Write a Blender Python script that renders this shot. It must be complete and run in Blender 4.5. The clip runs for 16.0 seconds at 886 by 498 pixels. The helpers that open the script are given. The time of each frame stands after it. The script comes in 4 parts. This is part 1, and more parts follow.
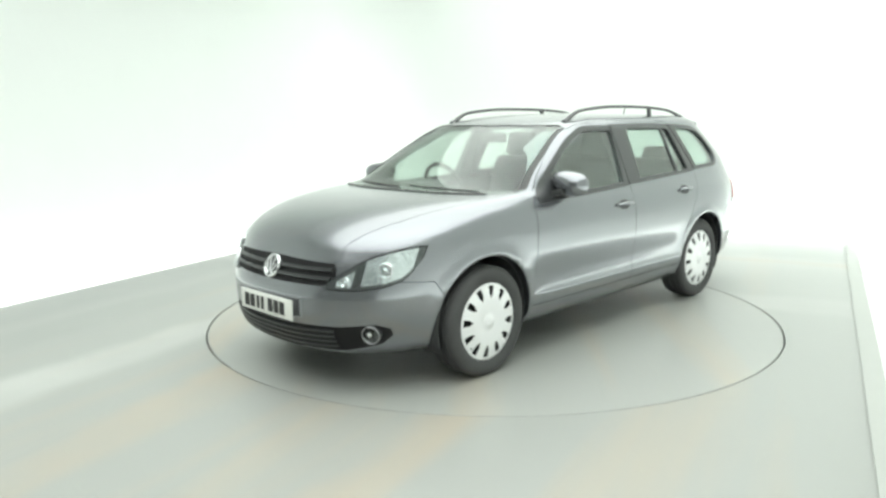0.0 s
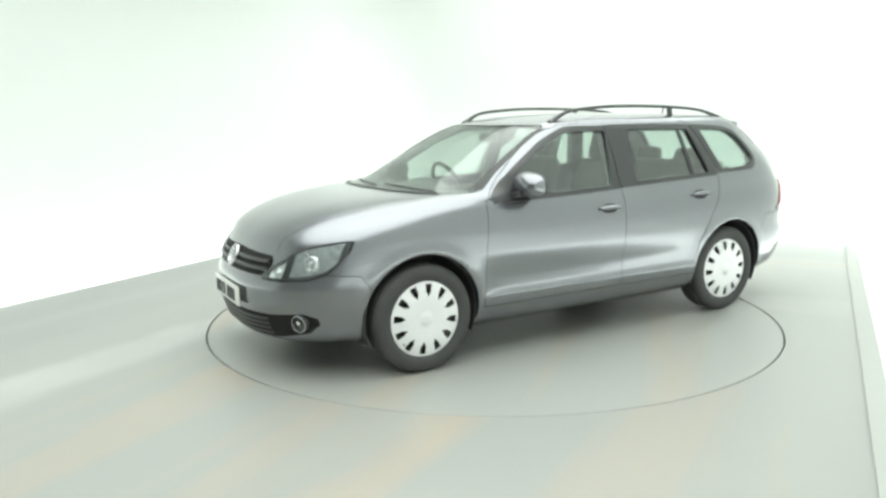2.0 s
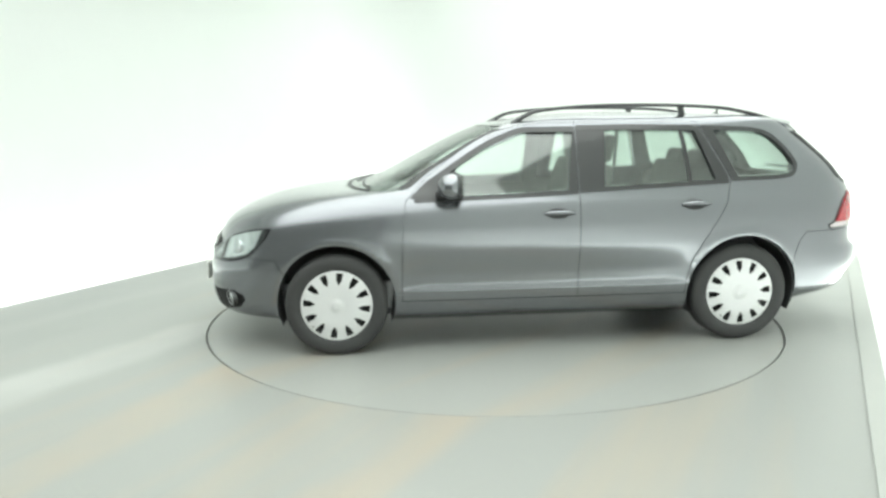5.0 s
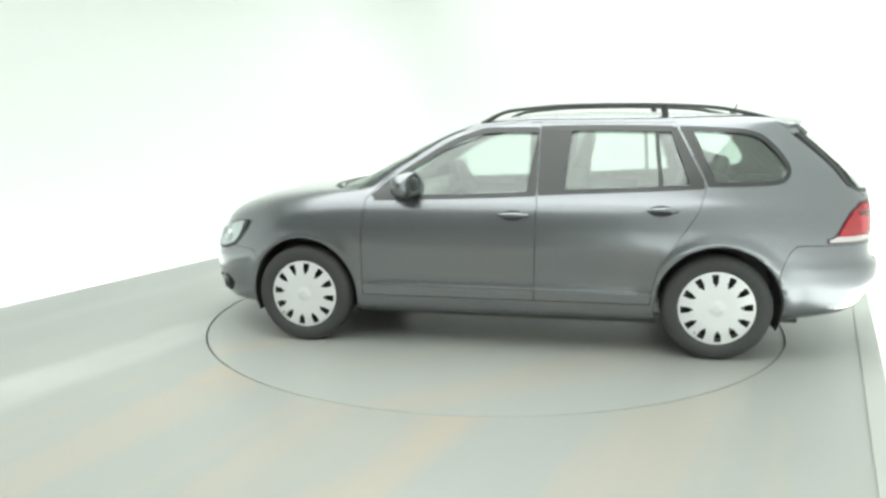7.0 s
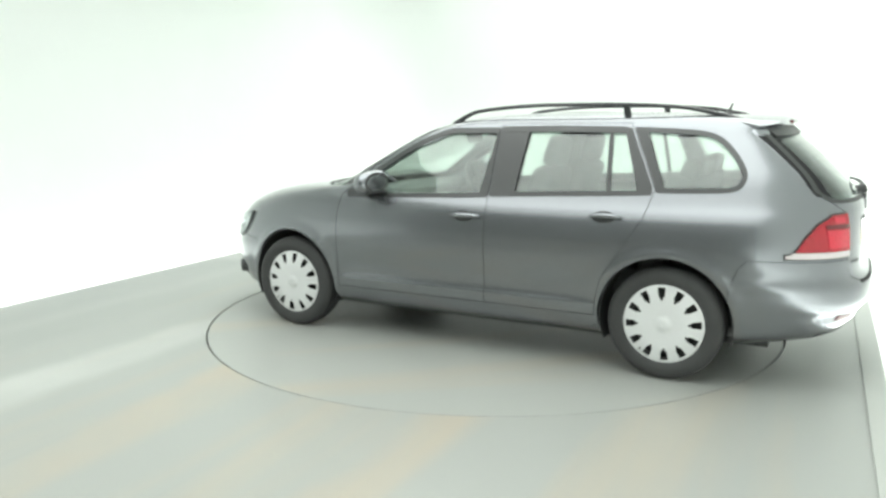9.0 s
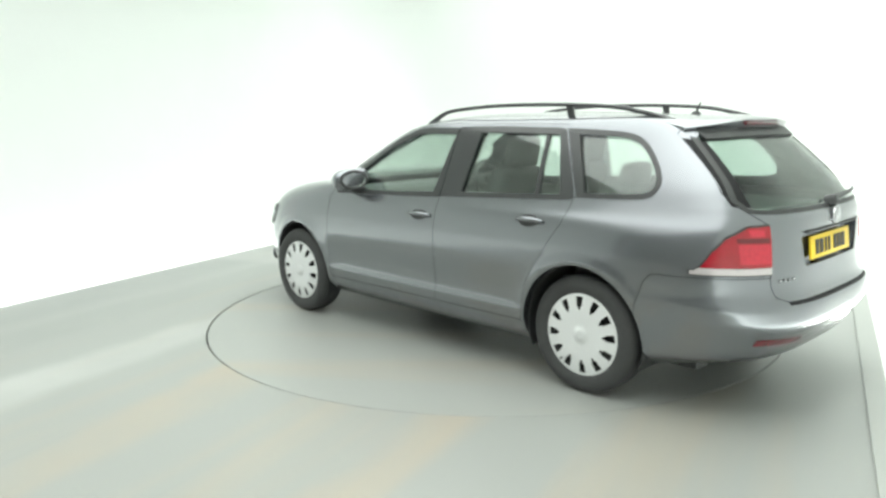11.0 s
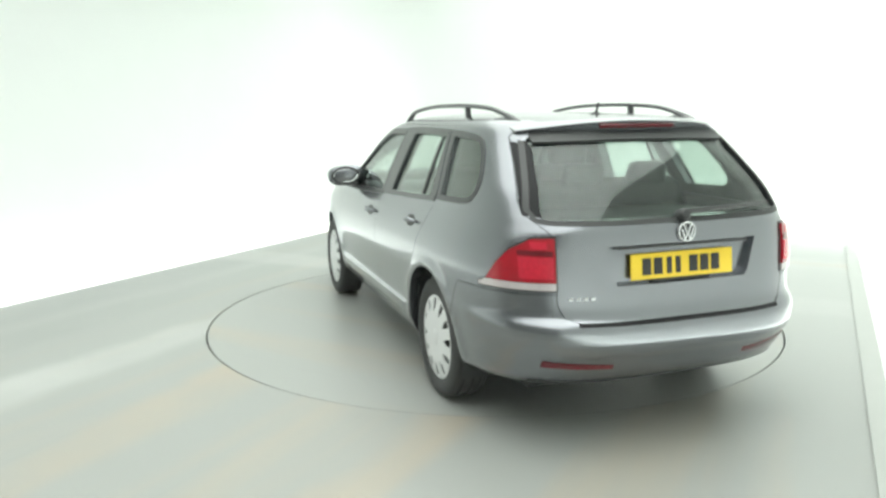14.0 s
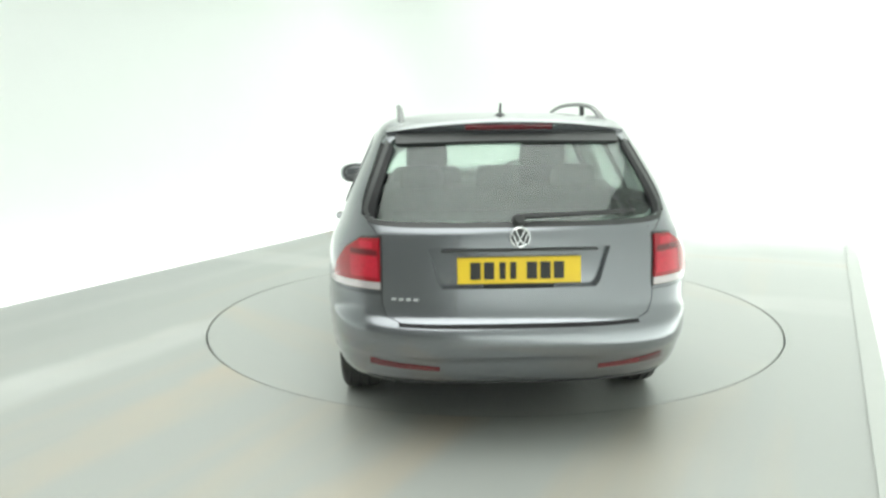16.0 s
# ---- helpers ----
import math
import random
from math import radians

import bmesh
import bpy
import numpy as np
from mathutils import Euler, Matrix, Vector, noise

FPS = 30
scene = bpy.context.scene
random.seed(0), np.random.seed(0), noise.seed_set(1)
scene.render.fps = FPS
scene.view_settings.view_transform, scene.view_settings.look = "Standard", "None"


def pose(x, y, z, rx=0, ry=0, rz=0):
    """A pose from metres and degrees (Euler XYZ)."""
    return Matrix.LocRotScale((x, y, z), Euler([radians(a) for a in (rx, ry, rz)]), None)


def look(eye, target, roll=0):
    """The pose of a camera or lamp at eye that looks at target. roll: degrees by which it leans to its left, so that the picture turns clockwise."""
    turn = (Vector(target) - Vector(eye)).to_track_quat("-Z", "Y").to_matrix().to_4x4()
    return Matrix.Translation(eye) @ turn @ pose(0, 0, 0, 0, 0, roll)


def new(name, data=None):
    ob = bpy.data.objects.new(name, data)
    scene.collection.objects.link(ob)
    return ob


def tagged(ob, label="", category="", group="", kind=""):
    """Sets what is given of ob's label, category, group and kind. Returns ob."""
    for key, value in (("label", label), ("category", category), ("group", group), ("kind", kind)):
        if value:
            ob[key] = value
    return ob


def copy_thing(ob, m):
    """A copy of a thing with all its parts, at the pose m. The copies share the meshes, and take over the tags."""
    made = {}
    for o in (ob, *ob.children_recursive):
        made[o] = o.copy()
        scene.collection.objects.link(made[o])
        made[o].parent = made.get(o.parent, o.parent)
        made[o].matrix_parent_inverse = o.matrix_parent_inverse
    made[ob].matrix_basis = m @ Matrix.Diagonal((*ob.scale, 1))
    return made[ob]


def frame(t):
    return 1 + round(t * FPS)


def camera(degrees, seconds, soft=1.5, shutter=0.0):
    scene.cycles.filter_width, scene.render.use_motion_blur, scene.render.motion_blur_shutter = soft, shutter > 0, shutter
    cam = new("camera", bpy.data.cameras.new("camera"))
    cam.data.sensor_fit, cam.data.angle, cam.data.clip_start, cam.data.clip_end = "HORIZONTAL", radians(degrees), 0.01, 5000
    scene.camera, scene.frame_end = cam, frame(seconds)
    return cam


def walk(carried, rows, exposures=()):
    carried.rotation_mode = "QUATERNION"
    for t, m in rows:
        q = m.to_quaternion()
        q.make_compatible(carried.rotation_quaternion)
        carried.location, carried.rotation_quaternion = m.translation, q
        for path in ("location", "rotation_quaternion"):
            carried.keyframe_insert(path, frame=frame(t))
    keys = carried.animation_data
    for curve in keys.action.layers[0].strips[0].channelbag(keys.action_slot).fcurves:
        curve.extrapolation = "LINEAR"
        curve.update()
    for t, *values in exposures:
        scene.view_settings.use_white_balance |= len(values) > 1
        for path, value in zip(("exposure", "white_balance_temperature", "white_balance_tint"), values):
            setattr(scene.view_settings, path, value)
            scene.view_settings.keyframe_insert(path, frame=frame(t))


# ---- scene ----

# The camera stands on a tripod inside a white photo booth; a car turns on a flush turntable.
cam = camera(61.54, 16.0, soft=2.8)
EYE, AHEAD = Vector((0.0, -5.488, 1.432)), Vector((-0.06118, 0.98342, -0.17073))
STAND = look(EYE, EYE + AHEAD, -0.72)
walk(cam, [(0, STAND), (16, STAND)], [(0, 0.0), (16, 0.0)])

# The booth's own axes: u across, v towards the back wall.
SKEW = -23.5
BOOTH = pose(0, 0, 0, 0, 0, SKEW)
U0, U1, V0, V1, HIGH = -3.6, 2.57, -6.6, 4.4, 4.1
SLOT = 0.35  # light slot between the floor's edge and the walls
DISC = 2.041
BEND = 0.9  # radius of the rounded wall corner

# ---- light ----
world = bpy.data.worlds.new("booth_air")
world.use_nodes = True
world.node_tree.nodes["Background"].inputs[0].default_value = (0.9, 1.0, 0.93, 1)
world.node_tree.nodes["Background"].inputs[1].default_value = 0.05
scene.world = world


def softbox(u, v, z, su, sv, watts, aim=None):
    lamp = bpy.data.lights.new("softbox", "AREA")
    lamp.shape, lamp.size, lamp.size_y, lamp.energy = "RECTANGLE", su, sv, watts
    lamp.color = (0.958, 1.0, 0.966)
    lamp.spread = radians(180 if aim else 140)  # narrowed on the ceiling lamps to dim the upper walls
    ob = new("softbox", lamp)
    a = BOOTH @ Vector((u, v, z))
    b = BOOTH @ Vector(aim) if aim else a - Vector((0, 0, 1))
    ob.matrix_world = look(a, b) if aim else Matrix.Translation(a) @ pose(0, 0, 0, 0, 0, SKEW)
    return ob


softbox(0.1, 1.75, 4.02, 5.7, 5.7, 190)
softbox(0.1, -3.85, 4.02, 5.7, 5.5, 196)
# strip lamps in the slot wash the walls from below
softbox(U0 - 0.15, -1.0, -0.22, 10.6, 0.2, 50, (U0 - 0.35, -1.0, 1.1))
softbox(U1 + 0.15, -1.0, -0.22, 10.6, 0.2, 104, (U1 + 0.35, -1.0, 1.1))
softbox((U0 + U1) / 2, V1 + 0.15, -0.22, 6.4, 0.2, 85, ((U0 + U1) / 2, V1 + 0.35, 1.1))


# ---- materials ----
def material(name, color, rough=0.5, metal=0.0, coat=0.0, grain=0.0, scale=40.0, blotch=0.0, bump=0.0, spec=0.5):
    m = bpy.data.materials.new(name)
    m.use_nodes = True
    nt = m.node_tree
    b = nt.nodes["Principled BSDF"]
    b.inputs["Base Color"].default_value = (*color, 1)
    b.inputs["Roughness"].default_value = rough
    b.inputs["Metallic"].default_value = metal
    b.inputs["Coat Weight"].default_value = coat
    b.inputs["Coat Roughness"].default_value = 0.06
    b.inputs["Specular IOR Level"].default_value = spec
    if grain or blotch or bump:
        at = nt.nodes.new("ShaderNodeTexCoord")
        fine, wide = nt.nodes.new("ShaderNodeTexNoise"), nt.nodes.new("ShaderNodeTexNoise")
        fine.inputs["Scale"].default_value, wide.inputs["Scale"].default_value = scale, scale / 14
        fine.inputs["Detail"].default_value, wide.inputs["Detail"].default_value = 4, 5
        for n in (fine, wide):
            nt.links.new(at.outputs["Object"], n.inputs["Vector"])
        hsv = nt.nodes.new("ShaderNodeHueSaturation")
        hsv.inputs["Color"].default_value = (*color, 1)
        add = nt.nodes.new("ShaderNodeMath")
        add.operation = "MULTIPLY_ADD"
        add.inputs[1].default_value, add.inputs[2].default_value = 2 * grain, 1 - grain - blotch
        nt.links.new(fine.outputs["Fac"], add.inputs[0])
        both = nt.nodes.new("ShaderNodeMath")
        both.operation = "MULTIPLY_ADD"
        both.inputs[1].default_value = 2 * blotch
        nt.links.new(wide.outputs["Fac"], both.inputs[0])
        nt.links.new(add.outputs[0], both.inputs[2])
        nt.links.new(both.outputs[0], hsv.inputs["Value"])
        nt.links.new(hsv.outputs["Color"], b.inputs["Base Color"])
        if bump:
            bp = nt.nodes.new("ShaderNodeBump")
            bp.inputs["Strength"].default_value, bp.inputs["Distance"].default_value = bump, 0.002
            nt.links.new(fine.outputs["Fac"], bp.inputs["Height"])
            nt.links.new(bp.outputs["Normal"], b.inputs["Normal"])
    return m


def glass_material(name, tint, gloss=1.0):
    m = bpy.data.materials.new(name)
    m.use_nodes = True
    nt = m.node_tree
    nt.nodes.remove(nt.nodes["Principled BSDF"])
    clear, shine = nt.nodes.new("ShaderNodeBsdfTransparent"), nt.nodes.new("ShaderNodeBsdfGlossy")
    clear.inputs["Color"].default_value = (*tint, 1)
    shine.inputs["Roughness"].default_value = 0.02
    lw, mix = nt.nodes.new("ShaderNodeLayerWeight"), nt.nodes.new("ShaderNodeMixShader")
    lw.inputs["Blend"].default_value = 0.5
    power, gain = nt.nodes.new("ShaderNodeMath"), nt.nodes.new("ShaderNodeMath")
    power.operation, power.inputs[1].default_value = "POWER", 4.6
    gain.operation, gain.inputs[1].default_value, gain.inputs[2].default_value = "MULTIPLY_ADD", 0.85, 0.04 * gloss
    nt.links.new(lw.outputs["Facing"], power.inputs[0])
    nt.links.new(power.outputs[0], gain.inputs[0])
    nt.links.new(gain.outputs[0], mix.inputs[0])
    nt.links.new(clear.outputs[0], mix.inputs[1])
    nt.links.new(shine.outputs[0], mix.inputs[2])
    nt.links.new(mix.outputs[0], nt.nodes["Material Output"].inputs["Surface"])
    return m


def floor_material(name, base, spin, lanes=False):
    """Pale painted floor with long brownish tyre smears, scuffs and a faint sheen."""
    m = material(name, base, 0.36, spec=0.42)
    nt = m.node_tree
    b = nt.nodes["Principled BSDF"]
    at = nt.nodes.new("ShaderNodeTexCoord")

    def noise_at(sx, sy, scale, detail, turn):
        mp, n = nt.nodes.new("ShaderNodeMapping"), nt.nodes.new("ShaderNodeTexNoise")
        mp.inputs["Scale"].default_value, mp.inputs["Rotation"].default_value = (sx, sy, 1), (0, 0, radians(turn))
        n.inputs["Scale"].default_value, n.inputs["Detail"].default_value = scale, detail
        nt.links.new(at.outputs["Object"], mp.inputs["Vector"])
        nt.links.new(mp.outputs[0], n.inputs["Vector"])
        return n.outputs["Fac"]

    def ramp(src, lo, hi):
        r = nt.nodes.new("ShaderNodeMapRange")
        r.inputs["From Min"].default_value, r.inputs["From Max"].default_value = lo, hi
        nt.links.new(src, r.inputs["Value"])
        return r.outputs[0]

    def blend(fac, amount, a, color):
        mul, mix = nt.nodes.new("ShaderNodeMath"), nt.nodes.new("ShaderNodeMix")
        mul.operation, mul.inputs[1].default_value = "MULTIPLY", amount
        nt.links.new(fac, mul.inputs[0])
        mix.data_type = "RGBA"
        nt.links.new(mul.outputs[0], mix.inputs[0])
        if a is None:
            mix.inputs[6].default_value = (*base, 1)
        else:
            nt.links.new(a, mix.inputs[6])
        mix.inputs[7].default_value = (*color, 1)
        return mix.outputs[2]

    smear = ramp(noise_at(2.2, 0.22, 0.9, 4, spin), 0.52, 0.72)
    dull = ramp(noise_at(1, 1, 0.7, 5, 0), 0.4, 0.75)
    fleck = ramp(noise_at(1, 1, 55, 3, 0), 0.60, 0.75)
    scuff = ramp(noise_at(6, 0.6, 1.5, 5, spin + 30), 0.62, 0.75)
    c = blend(smear, 0.5, None, (0.381, 0.321, 0.237))
    c = blend(dull, 0.22, c, (0.265, 0.279, 0.260))
    c = blend(scuff, 0.2, c, (0.246, 0.256, 0.237))
    c = blend(fleck, 0.10, c, (0.233, 0.242, 0.223))
    if lanes:
        # lanes along the booth, some tyre-worn, and cross bands near the back wall
        xyz = nt.nodes.new("ShaderNodeSeparateXYZ")
        nt.links.new(at.outputs["Object"], xyz.inputs[0])
        ragged = noise_at(0.5, 0.5, 1.3, 5, 0)

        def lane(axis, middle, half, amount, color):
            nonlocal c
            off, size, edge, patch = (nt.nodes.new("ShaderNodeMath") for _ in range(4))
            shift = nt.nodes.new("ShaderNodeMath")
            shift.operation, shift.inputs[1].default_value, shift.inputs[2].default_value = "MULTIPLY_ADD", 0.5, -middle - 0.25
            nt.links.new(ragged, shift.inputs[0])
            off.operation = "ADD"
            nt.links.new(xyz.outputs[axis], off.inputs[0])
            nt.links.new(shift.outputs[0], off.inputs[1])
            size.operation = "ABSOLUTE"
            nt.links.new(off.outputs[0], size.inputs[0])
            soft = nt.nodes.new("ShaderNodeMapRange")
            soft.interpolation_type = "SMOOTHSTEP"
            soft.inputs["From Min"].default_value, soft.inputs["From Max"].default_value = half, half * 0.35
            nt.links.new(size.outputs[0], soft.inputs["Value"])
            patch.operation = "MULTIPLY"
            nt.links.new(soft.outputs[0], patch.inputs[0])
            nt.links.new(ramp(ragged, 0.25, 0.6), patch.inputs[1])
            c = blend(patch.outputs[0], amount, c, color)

        lane(0, -2.62, 0.30, 0.7, (0.251, 0.265, 0.246))
        # darker strip along the left wall, painted to offset the wall's bright reflection
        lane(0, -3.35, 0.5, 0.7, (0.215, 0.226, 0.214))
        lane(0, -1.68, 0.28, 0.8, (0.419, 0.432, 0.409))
        lane(0, -0.76, 0.26, 0.75, (0.391, 0.321, 0.228))
        lane(0, 0.62, 0.18, 0.4, (0.372, 0.316, 0.242))
        lane(1, 2.25, 0.65, 0.45, (0.260, 0.274, 0.256))
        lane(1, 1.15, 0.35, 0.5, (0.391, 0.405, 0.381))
        # grey back edge, toned down against the white wall's reflection in the floor
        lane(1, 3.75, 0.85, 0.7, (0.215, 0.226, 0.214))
        lane(1, 2.95, 0.16, 0.5, (0.30, 0.25, 0.19))
    nt.links.new(c, b.inputs["Base Color"])
    return m


def paint_material():
    """Mid-grey metallic paint: fine flake under a clear coat."""
    m = material("grey_metallic_paint", (0.2, 0.2, 0.2), 0.2, 0.9, 0.8)
    nt = m.node_tree
    b = nt.nodes["Principled BSDF"]
    at, n = nt.nodes.new("ShaderNodeTexCoord"), nt.nodes.new("ShaderNodeTexNoise")
    n.inputs["Scale"].default_value, n.inputs["Detail"].default_value = 500, 2
    nt.links.new(at.outputs["Object"], n.inputs["Vector"])
    mix = nt.nodes.new("ShaderNodeMix")
    mix.data_type = "RGBA"
    mix.inputs[6].default_value, mix.inputs[7].default_value = (0.212, 0.220, 0.236, 1), (0.242, 0.251, 0.270, 1)
    nt.links.new(n.outputs["Fac"], mix.inputs[0])
    nt.links.new(mix.outputs[2], b.inputs["Base Color"])
    wide, r = nt.nodes.new("ShaderNodeTexNoise"), nt.nodes.new("ShaderNodeMapRange")
    wide.inputs["Scale"].default_value = 3
    r.inputs["To Min"].default_value, r.inputs["To Max"].default_value = 0.23, 0.28
    nt.links.new(at.outputs["Object"], wide.inputs["Vector"])
    nt.links.new(wide.outputs["Fac"], r.inputs["Value"])
    nt.links.new(r.outputs[0], b.inputs["Roughness"])
    return m


PAINT = paint_material()
BLACK = material("black_plastic", (0.035, 0.037, 0.037), 0.45, grain=0.2, scale=300)
TRIM = material("satin_black_trim", (0.030, 0.032, 0.033), 0.32, 0, 0.35, grain=0.1, scale=200)
RUBBER = material("tyre_rubber", (0.048, 0.049, 0.049), 0.75, grain=0.2, scale=90, blotch=0.15, bump=0.3)
COVER = material("silver_wheel_cover", (0.72, 0.73, 0.73), 0.4, 0.15, grain=0.04, scale=80, blotch=0.05)
STEEL = material("dark_steel", (0.05, 0.05, 0.05), 0.5, 0.6, grain=0.2, scale=120)
BOWL = material("lamp_bowl_chrome", (0.88, 0.89, 0.90), 0.22, 1.0, grain=0.3, scale=38, blotch=0.2, bump=1.0)
CHROME = material("chrome", (0.85, 0.86, 0.87), 0.08, 1.0)
BRIGHT = material("bright_badge_metal", (0.78, 0.79, 0.80), 0.25, 0.85, grain=0.05, scale=120)
SILVER = material("satin_silver", (0.5, 0.51, 0.52), 0.3, 0.9, grain=0.05, scale=120)
CLOTH = material("charcoal_seat_cloth", (0.10, 0.105, 0.105), 0.9, grain=0.25, scale=220, blotch=0.1, bump=0.4)
DASH = material("dark_grey_dashboard", (0.12, 0.124, 0.124), 0.6, grain=0.15, scale=260, bump=0.3)
LINING = material("pale_grey_headlining", (0.45, 0.46, 0.44), 0.9, grain=0.06, scale=200)
RED = material("red_lamp_lens", (0.32, 0.006, 0.016), 0.15, 0, 0.6, grain=0.2, scale=45, blotch=0.12)
BRIGHT_RED = material("bright_red_lens", (0.50, 0.014, 0.035), 0.15, 0, 0.6, grain=0.25, scale=60)
DEEP_RED = material("dark_red_reflector", (0.12, 0.006, 0.012), 0.2, 0, 0.5, grain=0.15, scale=200)
FROST = material("clear_ribbed_lens", (0.55, 0.50, 0.50), 0.18, 0.2, 1.0, grain=0.3, scale=160)
YELLOW = material("yellow_plate", (0.80, 0.56, 0.03), 0.4, grain=0.03, scale=60)
WHITE_PLATE = material("white_plate", (0.75, 0.76, 0.72), 0.4, grain=0.03, scale=60)
INK = material("black_ink", (0.02, 0.02, 0.02), 0.5)
LAMP_BED = material("lamp_reflector_bed", (0.10, 0.103, 0.105), 0.28, 0.7, grain=0.2, scale=60)
END_WALL = material("grey_end_wall", (0.26, 0.27, 0.265), 0.6, grain=0.03, scale=20, blotch=0.05)
WALL = material("white_booth_lining", (0.86, 0.89, 0.865), 0.8, grain=0.006, scale=30, blotch=0.012, bump=0.02)
RING = material("worn_painted_edge", (0.29, 0.30, 0.285), 0.5, 0.1, grain=0.3, scale=25, blotch=0.4)
COVE = material("pale_skirting_paint", (0.344, 0.358, 0.335), 0.45, grain=0.03, scale=40, blotch=0.05)
DEEP = material("deep_black_mesh", (0.010, 0.010, 0.011), 0.6, grain=0.2, scale=200, spec=0.25)
PIT = material("dark_gap", (0.03, 0.03, 0.03), 0.9)
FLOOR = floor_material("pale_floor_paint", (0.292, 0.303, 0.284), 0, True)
TABLE = floor_material("pale_turntable_paint", (0.308, 0.319, 0.299), 40)
SIDE_GLASS = glass_material("green_tinted_glass", (0.86, 0.915, 0.885), 2.8)
SCREEN_GLASS = glass_material("clear_screen_glass", (0.86, 0.91, 0.88), 1.2)
REAR_GLASS = glass_material("tinted_rear_glass", (0.80, 0.86, 0.83), 1.2)
CLEAR = glass_material("clear_lens", (0.92, 0.94, 0.94))
MIRROR = material("mirror_glass", (0.85, 0.87, 0.87), 0.03, 1.0)


# ---- mesh helpers ----
def finish(me, mat, angle=38):
    me.materials.clear()
    me.materials.append(mat)
    me.shade_smooth()
    me.set_sharp_from_angle(angle=radians(angle))
    return me


def part(name, me, mat, parent=None, label="", angle=38):
    if isinstance(me, bmesh.types.BMesh):
        bm, me = me, bpy.data.meshes.new(name)
        bmesh.ops.recalc_face_normals(bm, faces=bm.faces)
        bm.to_mesh(me)
        bm.free()
    ob = new(name, finish(me, mat, angle))
    ob.parent = parent
    return tagged(ob, label)


def mesh_from(verts, faces):
    me = bpy.data.meshes.new("piece")
    me.from_pydata([tuple(map(float, v)) for v in verts], [], [tuple(map(int, f)) for f in faces])
    bm = bmesh.new()
    bm.from_mesh(me)
    bmesh.ops.remove_doubles(bm, verts=bm.verts, dist=1e-5)
    bmesh.ops.recalc_face_normals(bm, faces=bm.faces)
    bm.to_mesh(me)
    bm.free()
    return me


def mirrored(me):
    out = me.copy()
    bm = bmesh.new()
    bm.from_mesh(out)
    for v in bm.verts:
        v.co.y = -v.co.y
    bmesh.ops.reverse_faces(bm, faces=bm.faces)
    bm.to_mesh(out)
    bm.free()
    return out


def box(size, at=(0, 0, 0), turn=(0, 0, 0), bevel=0.01, seg=2, taper=1.0):
    bm = bmesh.new()
    bmesh.ops.create_cube(bm, size=1)
    for v in bm.verts:
        k = taper if v.co.z > 0 else 1
        v.co = Vector((v.co.x * size[0] * k, v.co.y * size[1] * k, v.co.z * size[2]))
    if bevel:
        bmesh.ops.bevel(bm, geom=bm.edges[:], offset=bevel, segments=seg, profile=0.6, affect="EDGES")
    bmesh.ops.transform(bm, matrix=pose(*at, *turn), verts=bm.verts)
    return bm


def lathe(profile, steps=48, m=None, loop=False):
    """profile: (radius, height) turned round z."""
    bm = bmesh.new()
    rings = []
    for r, h in profile:
        rings.append([bm.verts.new((r * math.cos(2 * math.pi * i / steps), r * math.sin(2 * math.pi * i / steps), h)) for i in range(steps)])
    for a, b in zip(rings, rings[1:] + rings[:1] if loop else rings[1:]):
        for i in range(steps):
            bm.faces.new((a[i], a[(i + 1) % steps], b[(i + 1) % steps], b[i]))
    for r in () if loop else (rings[0], rings[-1]):
        bm.faces.new(r)
    if m is not None:
        bmesh.ops.transform(bm, matrix=m, verts=bm.verts)
    return bm


def tube(points, radius, sides=8, flat=1.0, closed=False):
    """A round bar through points; flat squeezes it along z."""
    pts = [Vector(p) for p in points]
    bm = bmesh.new()
    rings = []
    n = len(pts)
    for i, p in enumerate(pts):
        a, b = (pts[i - 1], pts[(i + 1) % n]) if closed else (pts[max(i - 1, 0)], pts[min(i + 1, n - 1)])
        d = (b - a).normalized()
        s = d.cross(Vector((0, 0, 1)))
        s = s.normalized() if s.length > 1e-4 else Vector((0, 1, 0))
        t = s.cross(d)
        rad = radius(i / (n - 1)) if callable(radius) else radius
        rings.append([bm.verts.new(p + rad * (math.cos(2 * math.pi * k / sides) * s + flat * math.sin(2 * math.pi * k / sides) * t)) for k in range(sides)])
    for i in range(n if closed else n - 1):
        a, b = rings[i], rings[(i + 1) % n]
        for k in range(sides):
            bm.faces.new((a[k], a[(k + 1) % sides], b[(k + 1) % sides], b[k]))
    if not closed:
        bm.faces.new(rings[0])
        bm.faces.new(rings[-1])
    return bm


def smooth_path(points, steps=8):
    pts = [Vector(p) for p in points]
    ext = [2 * pts[0] - pts[1], *pts, 2 * pts[-1] - pts[-2]]
    out = []
    for i in range(1, len(ext) - 2):
        a, b, c, d = ext[i - 1:i + 3]
        for k in range(steps):
            t = k / steps
            out.append(0.5 * ((2 * b) + (c - a) * t + (2 * a - 5 * b + 4 * c - d) * t * t + (3 * b - a - 3 * c + d) * t ** 3))
    return out + [pts[-1]]


def prism(poly, axis, lo, hi):
    """A closed prism over a polygon, along axis 0, 1 or 2."""
    vs, n = [], len(poly)
    for h in (lo, hi):
        for a, b in poly:
            vs.append({0: (h, a, b), 1: (a, h, b), 2: (a, b, h)}[axis])
    fs = [tuple(range(n)), tuple(range(2 * n - 1, n - 1, -1))] + [(i, (i + 1) % n, n + (i + 1) % n, n + i) for i in range(n)]
    return mesh_from(vs, fs)


